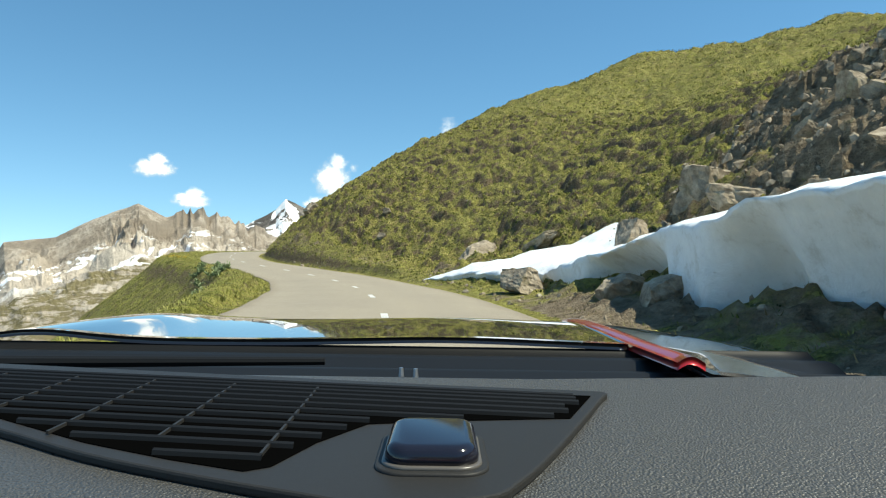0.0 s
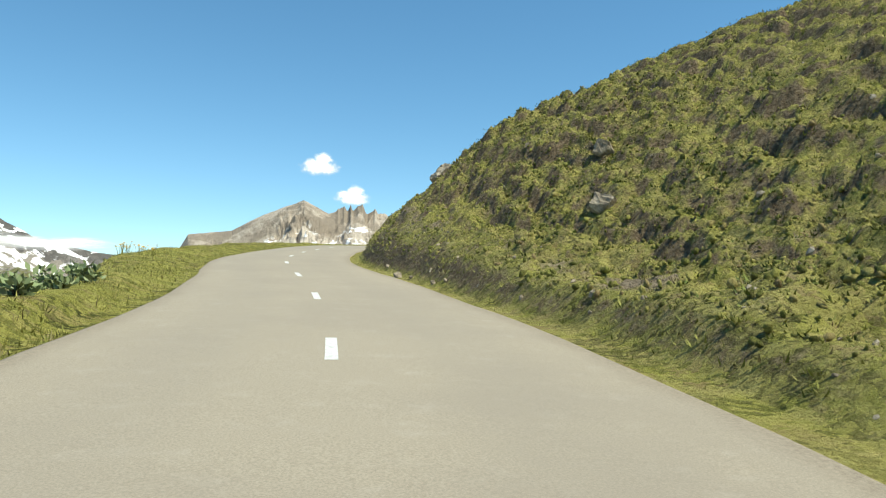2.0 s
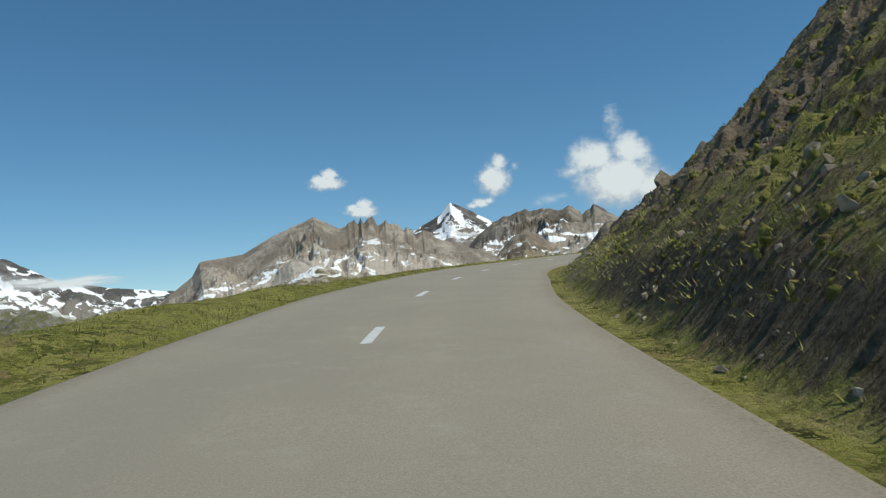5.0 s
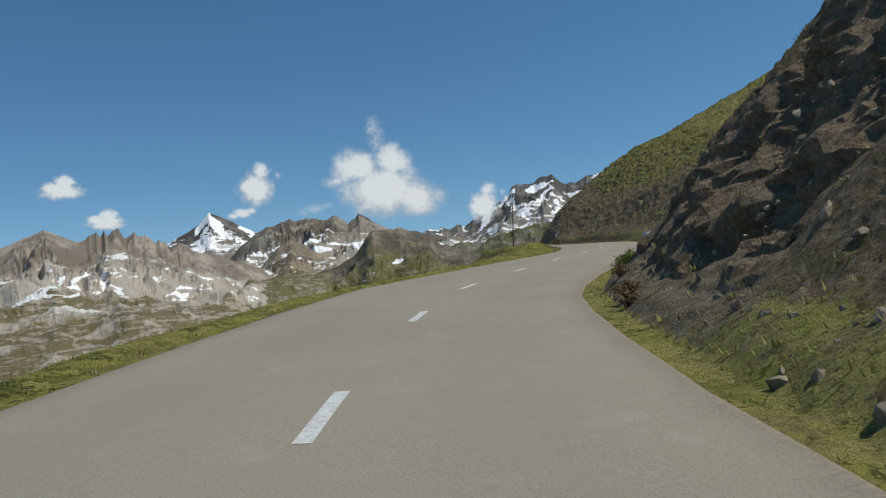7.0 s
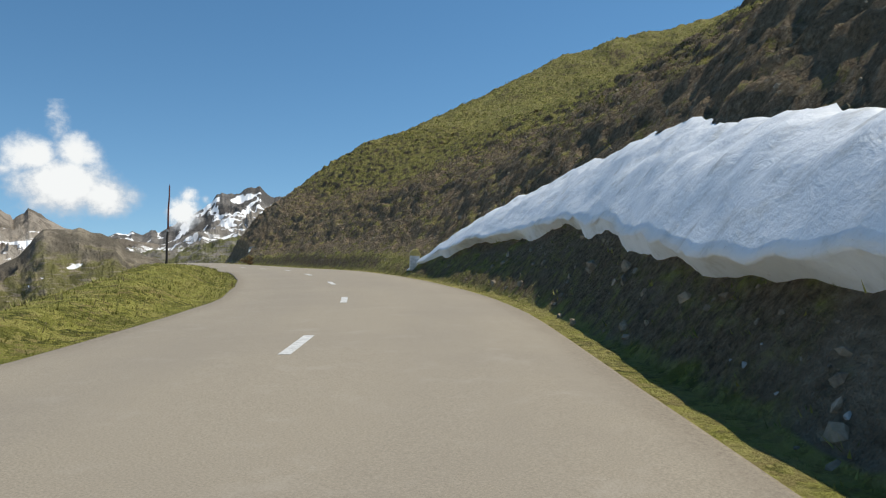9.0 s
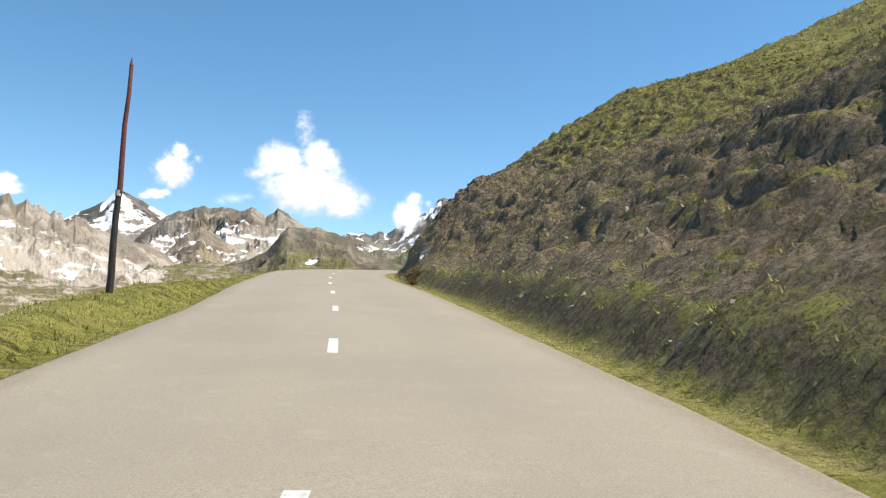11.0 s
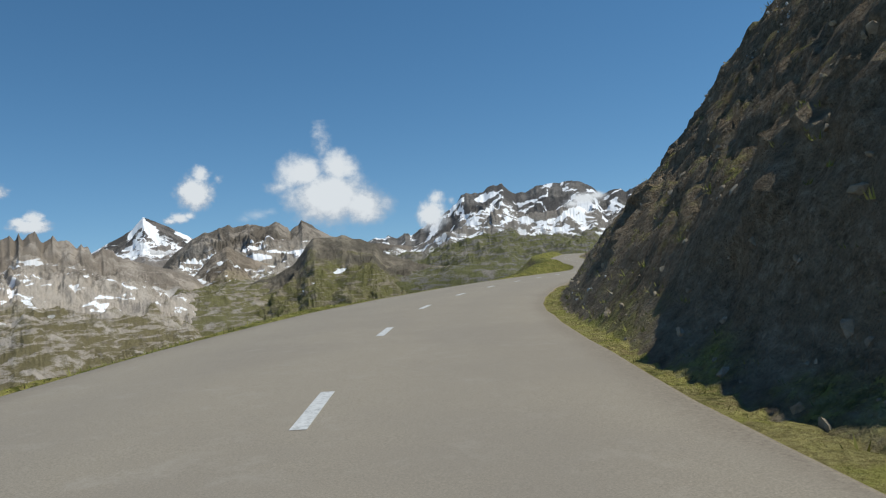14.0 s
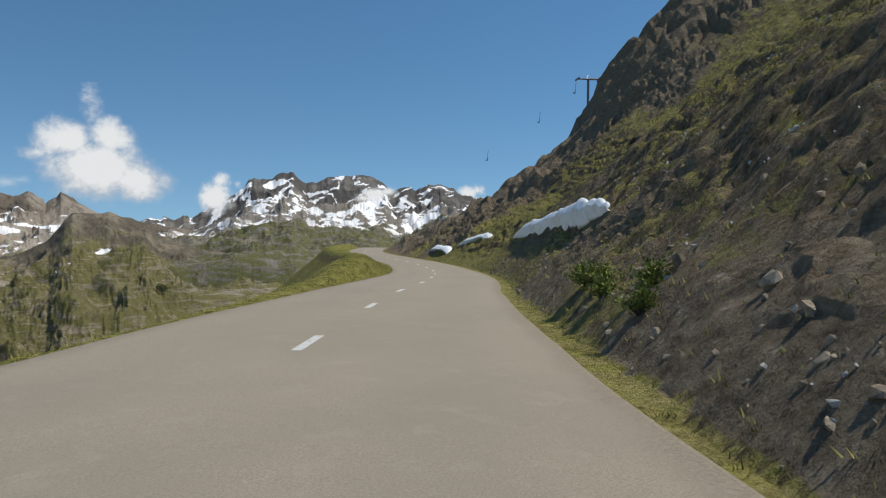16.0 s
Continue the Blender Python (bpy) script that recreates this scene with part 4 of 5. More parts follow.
def snow_bank(label, s0, s1, near, deep, thick, seed, front=0.05, caves=1.0, ends=(5.0, 5.0), wobble=0.28):
    """An old drift on the bank: a rounded top, a cut face towards the road and hollows under it. front: how far the face leans back."""
    s = np.arange(s0, s1 + 0.01, 0.16)
    u = (s - s0) / (s1 - s0)
    grow = np.clip(np.minimum(u * ends[0], (1 - u) * ends[1]), 0, 1) ** 0.6
    edge = np.interp(u, np.linspace(0, 1, len(near)), near) + wobble * lump(s, s * 0 + seed, 3.0, 4, 0.6)
    back = edge + np.interp(u, np.linspace(0, 1, len(deep)), deep) * (0.12 + 0.88 * grow) * (1 + 0.25 * lump(s, s * 0 + seed + 5, 3.0, 3, 0.6))
    tall = np.interp(u, np.linspace(0, 1, len(thick)), thick) * grow
    hollow = np.maximum(0.0, 0.12 + lump(s, s * 0 + 9.7 + seed, 3.0, 2)) * caves * grow
    rows = []
    for w in np.linspace(1, 0, 16):
        n = edge + (back - edge) * w
        g, _ = on_ground(s, n, 0.25)
        shape = np.sin(np.pi * 0.5 * np.clip((1 - w) * 1.4, 0, 1)) ** 0.8
        fall = 1 - front * np.clip((0.45 - w) / 0.45, 0, 1) ** 1.6
        g[:, 2] += tall * (0.03 + 0.97 * shape) * fall + (0.09 * lump(g[:, 0], g[:, 1], 1.2, 4, 0.6, seed) + 0.05 * lump(g[:, 0], g[:, 1], 0.45, 2, 0.6, seed + 3)) * np.clip(grow * 2, 0, 1)
        rows.append(g)
    lip = rows[-1].copy()
    foot, _ = on_ground(s, edge, 0.25)
    inner, _ = on_ground(s, edge + 0.15 + hollow * 1.3, 0.25)
    deepin, _ = on_ground(s, edge + 0.5 + hollow * 1.3, 0.25)
    low = np.minimum(hollow, tall * (1 - front) * 0.5)
    for f in (0.06, 0.2, 0.4, 0.6, 0.8, 1.0):
        q = lip * (1 - f) + inner * f
        q[:, 2] = lip[:, 2] * (1 - f) + (foot[:, 2] + low - 0.08) * f
        swell = 0.16 * lump(s, q[:, 2], 0.9, 3, 0.5, seed + 2) * (f < 1)
        q[:, 0] += swell
        q[:, 1] += swell
        rows.append(q)
    deepin[:, 2] += low * 0.3 - 0.45
    rows.append(deepin)
    v = np.stack(rows, 1)
    f = grid_faces(len(s), len(rows))
    return tagged(new("snow_bank", mesh_of("snow_bank", v.reshape(-1, 3), f, SNOW)), label, "snow bank", "old snow beside the road")


snow_bank("large old snow drift with a cut grey face and melted hollows", -3.0, 21.5, [4.7, 4.7, 4.75, 4.85, 5.0], [4.5, 4.2, 4.0, 3.0, 1.2], [2.0, 1.9, 1.6, 0.95, 0.15], 1.0, 0.04, 1.5, (8.0, 8.0), 0.2)
snow_bank("clean white snowfield running up the gully", 17.2, 31.0, [5.5, 5.0, 4.6, 4.3, 4.0, 3.6], [0.8, 1.6, 4.4, 5.3, 2.6, 0.5], [0.45, 0.55, 0.55, 0.5, 0.35, 0.12], 2.0, 0.5, 0.5)
snow_bank("old snow patch with a melted cave in the bank", 133.5, 161.4, [3.1, 2.8, 3.2, 3.6, 3.9, 3.7, 3.3], [0.9, 1.2, 1.6, 2.0, 1.8, 1.4, 0.4], [0.35, 0.7, 0.55, 0.45, 0.45, 0.45, 0.25], 3.0, 0.1, 0.7, (9.0, 9.0), 0.25)
snow_bank("narrow strip of old snow with a hanging lip", 257.0, 289.0, [4.1, 3.8, 4.0, 4.6], [0.6, 0.6, 0.6, 0.5], [0.5, 0.75, 0.7, 0.5], 4.0, 0.05, 0.6, (6.0, 8.0), 0.08)
snow_bank("small patch of snow lying on the bank", 299.0, 308.0, [5.0, 4.7, 4.4], [1.0, 1.1, 0.9], [0.4, 0.5, 0.35], 5.0)
snow_bank("small patch of snow lying beside the road", 307.5, 316.0, [3.2, 3.0, 3.0], [1.0, 1.1, 0.9], [0.45, 0.55, 0.35], 6.0)


# ---- single plants ----
PALE_LEAF = plant_material("pale_leaves", (0.12, 0.16, 0.07), (0.22, 0.27, 0.13), (0.34, 0.38, 0.22))
RUST = plant_material("withered_bush", (0.10, 0.055, 0.02), (0.19, 0.115, 0.045), (0.28, 0.19, 0.08))
LEAF = plant_material("bush_leaves", (0.07, 0.10, 0.02), (0.17, 0.22, 0.04), (0.32, 0.34, 0.08))


def bush(label, s, n, size, count, leaf, material, seed, group, tall=0.8):
    """A low bush: bent twigs from one root with many small leaves along them."""
    rng = np.random.RandomState(seed)
    p, _ = on_ground(np.array([float(s)]), np.array([float(n)]))
    verts, faces, twigs = [], [], bmesh.new()
    for _ in range(count // 14):
        a, lean = rng.uniform(0, 2 * np.pi), rng.uniform(0.1, 1.25)
        tip = size * rng.uniform(0.5, 1.1) * np.array([math.cos(a) * math.sin(lean), math.sin(a) * math.sin(lean), tall * math.cos(lean) + 0.12])
        bend = tip * 0.55 + np.array([0, 0, size * 0.12])
        tube(twigs, (0, 0, -0.05), bend, 0.008, 0.006, 4), tube(twigs, bend, tip, 0.006, 0.002, 4)
        for _ in range(14):
            f = rng.uniform(0.3, 1.05)
            at = tip * f * f + bend * 2 * f * (1 - f) * 0.9 + rng.normal(0, size * 0.07, 3)
            d, e = rng.normal(size=3), rng.normal(size=3)
            d[2] = abs(d[2]) * 0.7 + 0.2
            d /= np.linalg.norm(d)
            e = np.cross(d, e)
            e /= np.linalg.norm(e)
            long = leaf * rng.uniform(0.6, 1.3)
            k = len(verts)
            verts += [at, at + d * long * 0.5 + e * long * 0.24, at + d * long, at + d * long * 0.5 - e * long * 0.24]
            faces.append((k, k + 1, k + 2, k + 3))
    thing = new("bush")
    thing.matrix_world = Matrix.Translation(Vector(p[0]) - Vector((0, 0, 0.03)))
    part("foliage", mesh_of("foliage", np.array(verts), np.array(faces), material, False), material, thing)
    part("stem", twigs, WOOD, thing)
    tagged(thing, label, "bush", group)


WOOD = plant_material("dry_twigs", (0.05, 0.038, 0.025), (0.10, 0.075, 0.05), (0.15, 0.12, 0.08))
for k in range(16):
    spot = np.random.RandomState(300 + k)
    bush("broad-leaved pale green plant on the verge", spot.uniform(36, 47), -spot.uniform(3.7, 6.0), spot.uniform(0.32, 0.46), 130, 0.15, PALE_LEAF, 310 + k, "plants on the verge", 0.7)
for k in range(5):
    spot = np.random.RandomState(330 + k)
    bush("withered rust-brown bush at the foot of the rock", spot.uniform(195.5, 200.5), spot.uniform(3.0, 3.5), 0.5, 420, 0.07, RUST, 340 + k, "withered bushes", 0.6)
for k in range(4):
    spot = np.random.RandomState(360 + k)
    bush("withered rust-brown bush at the foot of the rock", spot.uniform(116, 123), spot.uniform(1.75, 2.1), 0.35, 420, 0.05, RUST, 370 + k, "withered bushes", 0.7)
for k in range(7):
    spot = np.random.RandomState(380 + k)
    bush("bright green leafy bush at the foot of the bank", spot.uniform(245.5, 252), spot.uniform(2.3, 2.9), 0.42, 560, 0.065, LEAF, 390 + k, "green bushes", 0.9)
for k in range(6):
    spot = np.random.RandomState(400 + k)
    bush("low pale green bush on the stony bank", spot.uniform(121.5, 128), spot.uniform(1.9, 2.8), 0.34, 420, 0.055, LEAF, 410 + k, "green bushes", 0.6)


def flower_clump(s, n, seed):
    rng = np.random.RandomState(seed)
    p, _ = on_ground(np.array([float(s)]), np.array([float(n)]))
    clump = new("flower_clump")
    clump.matrix_world = Matrix.Translation(p[0])
    stems, heads = bmesh.new(), bmesh.new()
    for _ in range(14):
        x, y, h = rng.normal(0, 0.14), rng.normal(0, 0.14), rng.uniform(0.22, 0.42)
        tube(stems, (x * 0.5, y * 0.5, -0.03), (x, y, h), 0.006, 0.004, 5)
        for k in range(6):
            a = k * math.pi / 3
            bmesh.ops.create_cone(heads, cap_ends=True, segments=5, radius1=0.022, radius2=0.012, depth=0.008, matrix=pose(x + 0.026 * math.cos(a), y + 0.026 * math.sin(a), h, 25 * math.sin(a), -25 * math.cos(a), 0))
    part("stalk", stems, GRASS, clump)
    part("blossom", heads, YELLOW, clump, "bright yellow petals")
    tagged(clump, "clump of bright yellow flowers in the verge grass", "flowers")


# ---- poles and the chairlift ----
def wood_pole_material():
    m = Nodes("painted_pole", rough=0.7)
    z = m.height()
    worn = m.noise(14, 8, 0.7, (1, 1, 0.25))
    red = m.ramp(worn, (0.35, (0.07, 0.045, 0.04)), (0.5, (0.17, 0.05, 0.04)), (0.7, (0.26, 0.10, 0.08)))
    dark = m.ramp(worn, (0.35, (0.018, 0.016, 0.015)), (0.6, (0.055, 0.045, 0.04)), (0.75, (0.16, 0.13, 0.11)))
    m.put("Base Color", m.mix(m.step(z, 2.05, 2.10), dark, red))
    m.bump(worn, 0.5, 0.01)
    return m.mat


def snow_pole():
    base, _ = on_ground(np.array([180.5]), np.array([-4.9]))
    pole = new("snow_pole")
    pole.matrix_world = pose(*base[0], -1.0, 3.2, 0)
    bm = bmesh.new()
    rings = []
    for k in range(9):
        z, r = -0.3 + k * 0.625, 0.076 - 0.0048 * k
        cx, cy = 0.014 * math.sin(k * 1.9), 0.012 * math.cos(k * 2.3)
        rings.append([bm.verts.new((cx + r * math.cos(a * math.pi / 6), cy + r * math.sin(a * math.pi / 6), z)) for a in range(12)])
    for low, high in zip(rings[:-1], rings[1:]):
        for a in range(12):
            bm.faces.new((low[a], low[(a + 1) % 12], high[(a + 1) % 12], high[a]))
    bm.faces.new(rings[-1])
    part("pole", bm, wood_pole_material(), pole)
    bm = bmesh.new()
    tube(bm, (0, 0, 1.98), (0, 0, 2.10), 0.066, 0.066, 12)
    band = Nodes("white_band", rough=0.6)
    band.put("Base Color", (0.55, 0.54, 0.50))
    part("band", bm, band.mat, pole, "worn white paint band")
    bm = bmesh.new()
    tube(bm, (0, 0, 4.68), (0, 0, 4.84), 0.036, 0.006, 10)
    part("tip", bm, wood_pole_material(), pole)
    tagged(pole, "tall weathered snow pole, dark below and red above", "snow pole")


def milestone(s, n):
    """A squat kilometre stone: a white shaft with a rounded yellow head."""
    base, _ = on_ground(np.array([s]), np.array([n]), 0.3)
    stone = new("milestone")
    stone.matrix_world = pose(*base[0], 0, 2, -40)
    white, yellow = Nodes("white_enamel", rough=0.5), Nodes("yellow_enamel", rough=0.5)
    white.put("Base Color", white.ramp(white.noise(9, 6, 0.7), (0.35, (0.50, 0.48, 0.43)), (0.6, (0.76, 0.75, 0.72))))
    yellow.put("Base Color", yellow.ramp(yellow.noise(11, 6, 0.7), (0.35, (0.42, 0.31, 0.10)), (0.6, (0.66, 0.50, 0.16))))
    bm = bmesh.new()
    bmesh.ops.create_cube(bm, size=1, matrix=pose(0, 0, 0.19) @ Matrix.Diagonal((0.36, 0.24, 0.62, 1)))
    bmesh.ops.bevel(bm, geom=list(bm.edges), offset=0.02, segments=2, affect="EDGES", profile=0.5)
    part("shaft", bm, white.mat, stone)
    bm = bmesh.new()
    ring = [(0.20 * math.cos(math.pi * k / 12), 0.50 + 0.20 * math.sin(math.pi * k / 12)) for k in range(13)]
    sides = [[bm.verts.new((x, y, z)) for x, z in [(0.20, 0.46)] + ring + [(-0.20, 0.46)]] for y in (-0.135, 0.135)]
    bm.faces.new(sides[0]), bm.faces.new(sides[1][::-1])
    for k in range(len(sides[0])):
        j = (k + 1) % len(sides[0])
        bm.faces.new((sides[0][k], sides[1][k], sides[1][j], sides[0][j]))
    bmesh.ops.recalc_face_normals(bm, faces=bm.faces)
    bmesh.ops.bevel(bm, geom=list(bm.edges), offset=0.012, segments=2, affect="EDGES", profile=0.5)
    part("head", bm, yellow.mat, stone, "rounded yellow head")
    tagged(stone, "weathered white kilometre stone with a yellow head", "milestone")


milestone(160.7, 3.35)
snow_pole()
for k, (s, n) in enumerate(((55.5, -6.0), (56.3, -5.6), (55.9, -5.2), (56.8, -6.1))):
    flower_clump(s, n, 5 + k)

STEEL = Nodes("galvanised_steel", rough=0.5, metal=0.7)
STEEL.put("Base Color", STEEL.ramp(STEEL.noise(6, 5), (0.3, (0.10, 0.10, 0.11)), (0.7, (0.22, 0.22, 0.23))))
STEEL = STEEL.mat


def lift_tower(x, y, foot, top, label):
    tower = new("lift_tower")
    tower.matrix_world = pose(x, y, foot, 0, 0, -40)
    h = top - foot
    bm = bmesh.new()
    tube(bm, (0, 0, -1), (0, 0, h), 0.42, 0.30, 14)
    part("mast", bm, STEEL, tower)
    bm = bmesh.new()
    tube(bm, (-3.0, 0, h), (3.0, 0, h), 0.24, 0.24, 8)
    part("crossarm", bm, STEEL, tower)
    for side in (-2.9, 2.9):
        bm = bmesh.new()
        for k in range(6):
            tube(bm, (side - 0.06, -1.5 + 0.6 * k, h - 0.15), (side + 0.06, -1.5 + 0.6 * k, h - 0.15), 0.24, 0.24, 12)
        tube(bm, (side, -1.8, h + 0.05), (side, 1.8, h + 0.05), 0.09, 0.09, 6)
        part("sheave_train", bm, STEEL, tower)
    bm = bmesh.new()
    tube(bm, (-0.6, -0.5, h - 0.2), (0.2, 0.9, h + 1.3), 0.10, 0.08, 6)
    part("jib", bm, STEEL, tower)
    return tagged(tower, label, "chairlift tower", "chairlift")


def lift_chair(x, y, cable, label="small dark chairlift chair hanging from the cable"):
    chair = new("lift_chair")
    chair.matrix_world = pose(x, y, cable, 0, 0, 30)
    bm = bmesh.new()
    tube(bm, (0, 0, 0.1), (0, 0.3, -2.2), 0.05, 0.05, 8)
    part("hanger", bm, STEEL, chair)
    bm = bmesh.new()
    bmesh.ops.create_cube(bm, size=1, matrix=pose(0, 0.5, -2.9) @ Matrix.Diagonal((1.5, 0.55, 0.10, 1)))
    part("seat", bm, STEEL, chair)
    bm = bmesh.new()
    bmesh.ops.create_cube(bm, size=1, matrix=pose(0, 0.22, -2.5, 12) @ Matrix.Diagonal((1.5, 0.08, 0.8, 1)))
    part("backrest", bm, STEEL, chair)
    return tagged(chair, label, "chairlift chair", "chairlift")


tower_at = np.array([[242.3], [310.0]])
foot = ground_level(*road_coords(*tower_at), *tower_at)[0][0]
lift_tower(242.3, 310.0, foot - 0.5, max(38.0, foot + 7.0), "grey steel chairlift tower on the edge of the crag")
for spot in ((253.4, 320.6, 40.4), (253.1, 332.4, 33.4), (251.4, 350.3, 23.4)):
    lift_chair(*spot)



# ---- clouds ----
def cloud_material(seed, soft, lobes):
    """White vapour in billows, self-lit, its sunlit tops and shaded base painted in: each lobe is a centre and two
    radii in the sheet's own measure.
    """
    m = Nodes("cloud", rough=1.0)
    tree = m.tree
    spot = m.place()
    shifted = m.node("ShaderNodeVectorMath", i0=spot, i1=(seed * 3.7, seed, 0)).outputs[0]
    coarse = m.node("ShaderNodeTexNoise", Vector=shifted, Scale=3.4, Detail=9, Roughness=0.66).outputs[0]
    xyz = m.node("ShaderNodeSeparateXYZ", Vector=spot)
    body = None
    for cx, cz, rx, rz in lobes:
        dx = m.math("DIVIDE", m.math("SUBTRACT", xyz.outputs[0], cx), rx)
        dz = m.math("DIVIDE", m.math("SUBTRACT", xyz.outputs[2], cz), rz)
        far = m.math("SQRT", m.math("ADD", m.math("MULTIPLY", dx, dx), m.math("MULTIPLY", dz, dz)))
        one = m.math("MULTIPLY", m.math("SUBTRACT", 1.0, far), min(1.0, 2.2 * min(rx, rz)))
        body = one if body is None else m.math("MAXIMUM", body, one)
    thick = m.math("ADD", body, m.math("MULTIPLY", m.math("SUBTRACT", coarse, 0.5), 1.0))
    alpha = m.step(thick, -0.14, soft)
    glow = tree.nodes.new("ShaderNodeEmission")
    # painted sunlight: whiter where thick and high, greyer towards the base
    tone = m.math("ADD", m.math("ADD", thick, m.math("MULTIPLY", xyz.outputs[2], 0.3)), m.math("MULTIPLY", m.math("SUBTRACT", coarse, 0.5), 0.5))
    tree.links.new(m.ramp(tone, (-0.02, (0.66, 0.67, 0.70)), (0.42, (0.97, 0.96, 0.95))), glow.inputs[0])
    glow.inputs[1].default_value = 1.08
    clear = tree.nodes.new("ShaderNodeBsdfTransparent")
    mixed = tree.nodes.new("ShaderNodeMixShader")
    tree.links.new(alpha, mixed.inputs[0]), tree.links.new(clear.outputs[0], mixed.inputs[1]), tree.links.new(glow.outputs[0], mixed.inputs[2])
    tree.links.new(mixed.outputs[0], tree.nodes["Material Output"].inputs["Surface"])
    return m.mat


PUFF = ((0.0, -0.18, 0.72, 0.42), (0.08, 0.2, 0.36, 0.42), (-0.34, -0.02, 0.32, 0.34))
RAGGED = ((-0.05, -0.12, 0.62, 0.62), (0.15, 0.45, 0.34, 0.30), (0.70, 0.34, 0.11, 0.10))
TOWERING = ((-0.03, -0.28, 0.62, 0.50), (0.42, -0.42, 0.44, 0.34), (-0.36, 0.12, 0.36, 0.34), (0.12, 0.2, 0.32, 0.32), (-0.08, 0.56, 0.11, 0.34), (-0.66, -0.07, 0.16, 0.09))
WISP = ((0.0, 0.0, 0.55, 0.42), (-0.4, -0.2, 0.4, 0.3), (0.42, 0.12, 0.36, 0.3))
BANKED = ((0.0, -0.2, 0.9, 0.5), (-0.45, 0.1, 0.45, 0.4), (0.3, 0.05, 0.5, 0.36))


def cloud(label, head, rise, wide, tall, seed, far=4650.0, soft=0.5, lobes=PUFF):
    """A far cloud: heading, height, half width and half height in per cent of the distance."""
    bm = bmesh.new()
    bmesh.ops.create_grid(bm, x_segments=16, y_segments=10, size=1.0, matrix=Matrix.Rotation(radians(90), 4, "X"))
    for v in bm.verts:
        v.co.y = 0.25 * (v.co.x**2 + v.co.z**2)
    me = bpy.data.meshes.new("cloud")
    bm.to_mesh(me), bm.free()
    me.materials.append(cloud_material(seed, soft, lobes))
    ob = new("cloud", me)
    a = radians(head)
    at = Vector((HUB[0] + far * math.sin(a), HUB[1] + far * math.cos(a), HUB[2] + far * rise / 100))
    ob.matrix_world = Matrix.Translation(at) @ Matrix.Rotation(-a, 4, "Z") @ Matrix.Diagonal((far * wide / 100 * 1.25, far * 0.02, far * tall / 100 * 1.25, 1))
    ob.visible_shadow = False
    return tagged(ob, label, "cloud", "fair-weather clouds")


cloud("small white fair-weather cloud in the blue sky", -2.5, 9.9, 3.0, 2.2, 1.0)
cloud("small white cloud touching the pale ridge", 0.2, 5.6, 2.9, 1.9, 2.0)
cloud("ragged white cloud above the pyramid peak", 11.2, 9.3, 3.3, 3.4, 3.0, lobes=RAGGED)
cloud("wisp of white cloud below a larger one", 9.9, 5.6, 2.2, 1.5, 4.0, soft=0.7, lobes=WISP)
cloud("large bright white cloud with a flat base and a narrow tower", 21.2, 9.9, 8.0, 6.8, 5.0, soft=0.5, lobes=TOWERING)
cloud("small white cloud hanging before the snowy peaks", 29.2, 4.8, 3.0, 3.2, 7.0, 3300.0, 0.6, RAGGED)
cloud("thin white cloud drifting across the snowy peaks", 41.1, 5.2, 3.2, 2.0, 8.0, 3300.0, 0.7, WISP)
cloud("thin white cloud behind the hill's shoulder", 48.6, 5.6, 2.6, 2.2, 9.0, soft=0.8, lobes=WISP)
cloud("faint thin white cloud over the grey crags", 15.5, 5.6, 3.0, 1.8, 10.0, soft=2.2, lobes=WISP)
cloud("long bank of white cloud lying in the valley", -30.0, -1.2, 9.0, 1.7, 11.0, 4000.0, 0.8, BANKED)
cloud("long bank of white cloud lying in the valley", -22.0, -2.2, 7.0, 1.3, 12.0, 3800.0, 0.8, BANKED)
cloud("low bank of white cloud at the valley's end", -40.0, -0.8, 7.0, 2.2, 13.0, 4200.0, 0.8, BANKED)


# ---- the car, standing at the start of the drive ----
def plain(name, colour, rough, metal=0.0, spec=0.5, grain=None):
    m = Nodes(name, rough=rough, metal=metal, spec=spec)
    if grain:
        tone = m.noise(grain[0], 5, 0.7)
        m.put("Base Color", m.ramp(tone, (0.3, tuple(c * 0.7 for c in colour)), (0.7, tuple(min(1.0, c * 1.3) for c in colour))))
        m.bump(m.cells(grain[0] * 1.6), grain[1], grain[2])
    else:
        m.put("Base Color", colour)
    return m


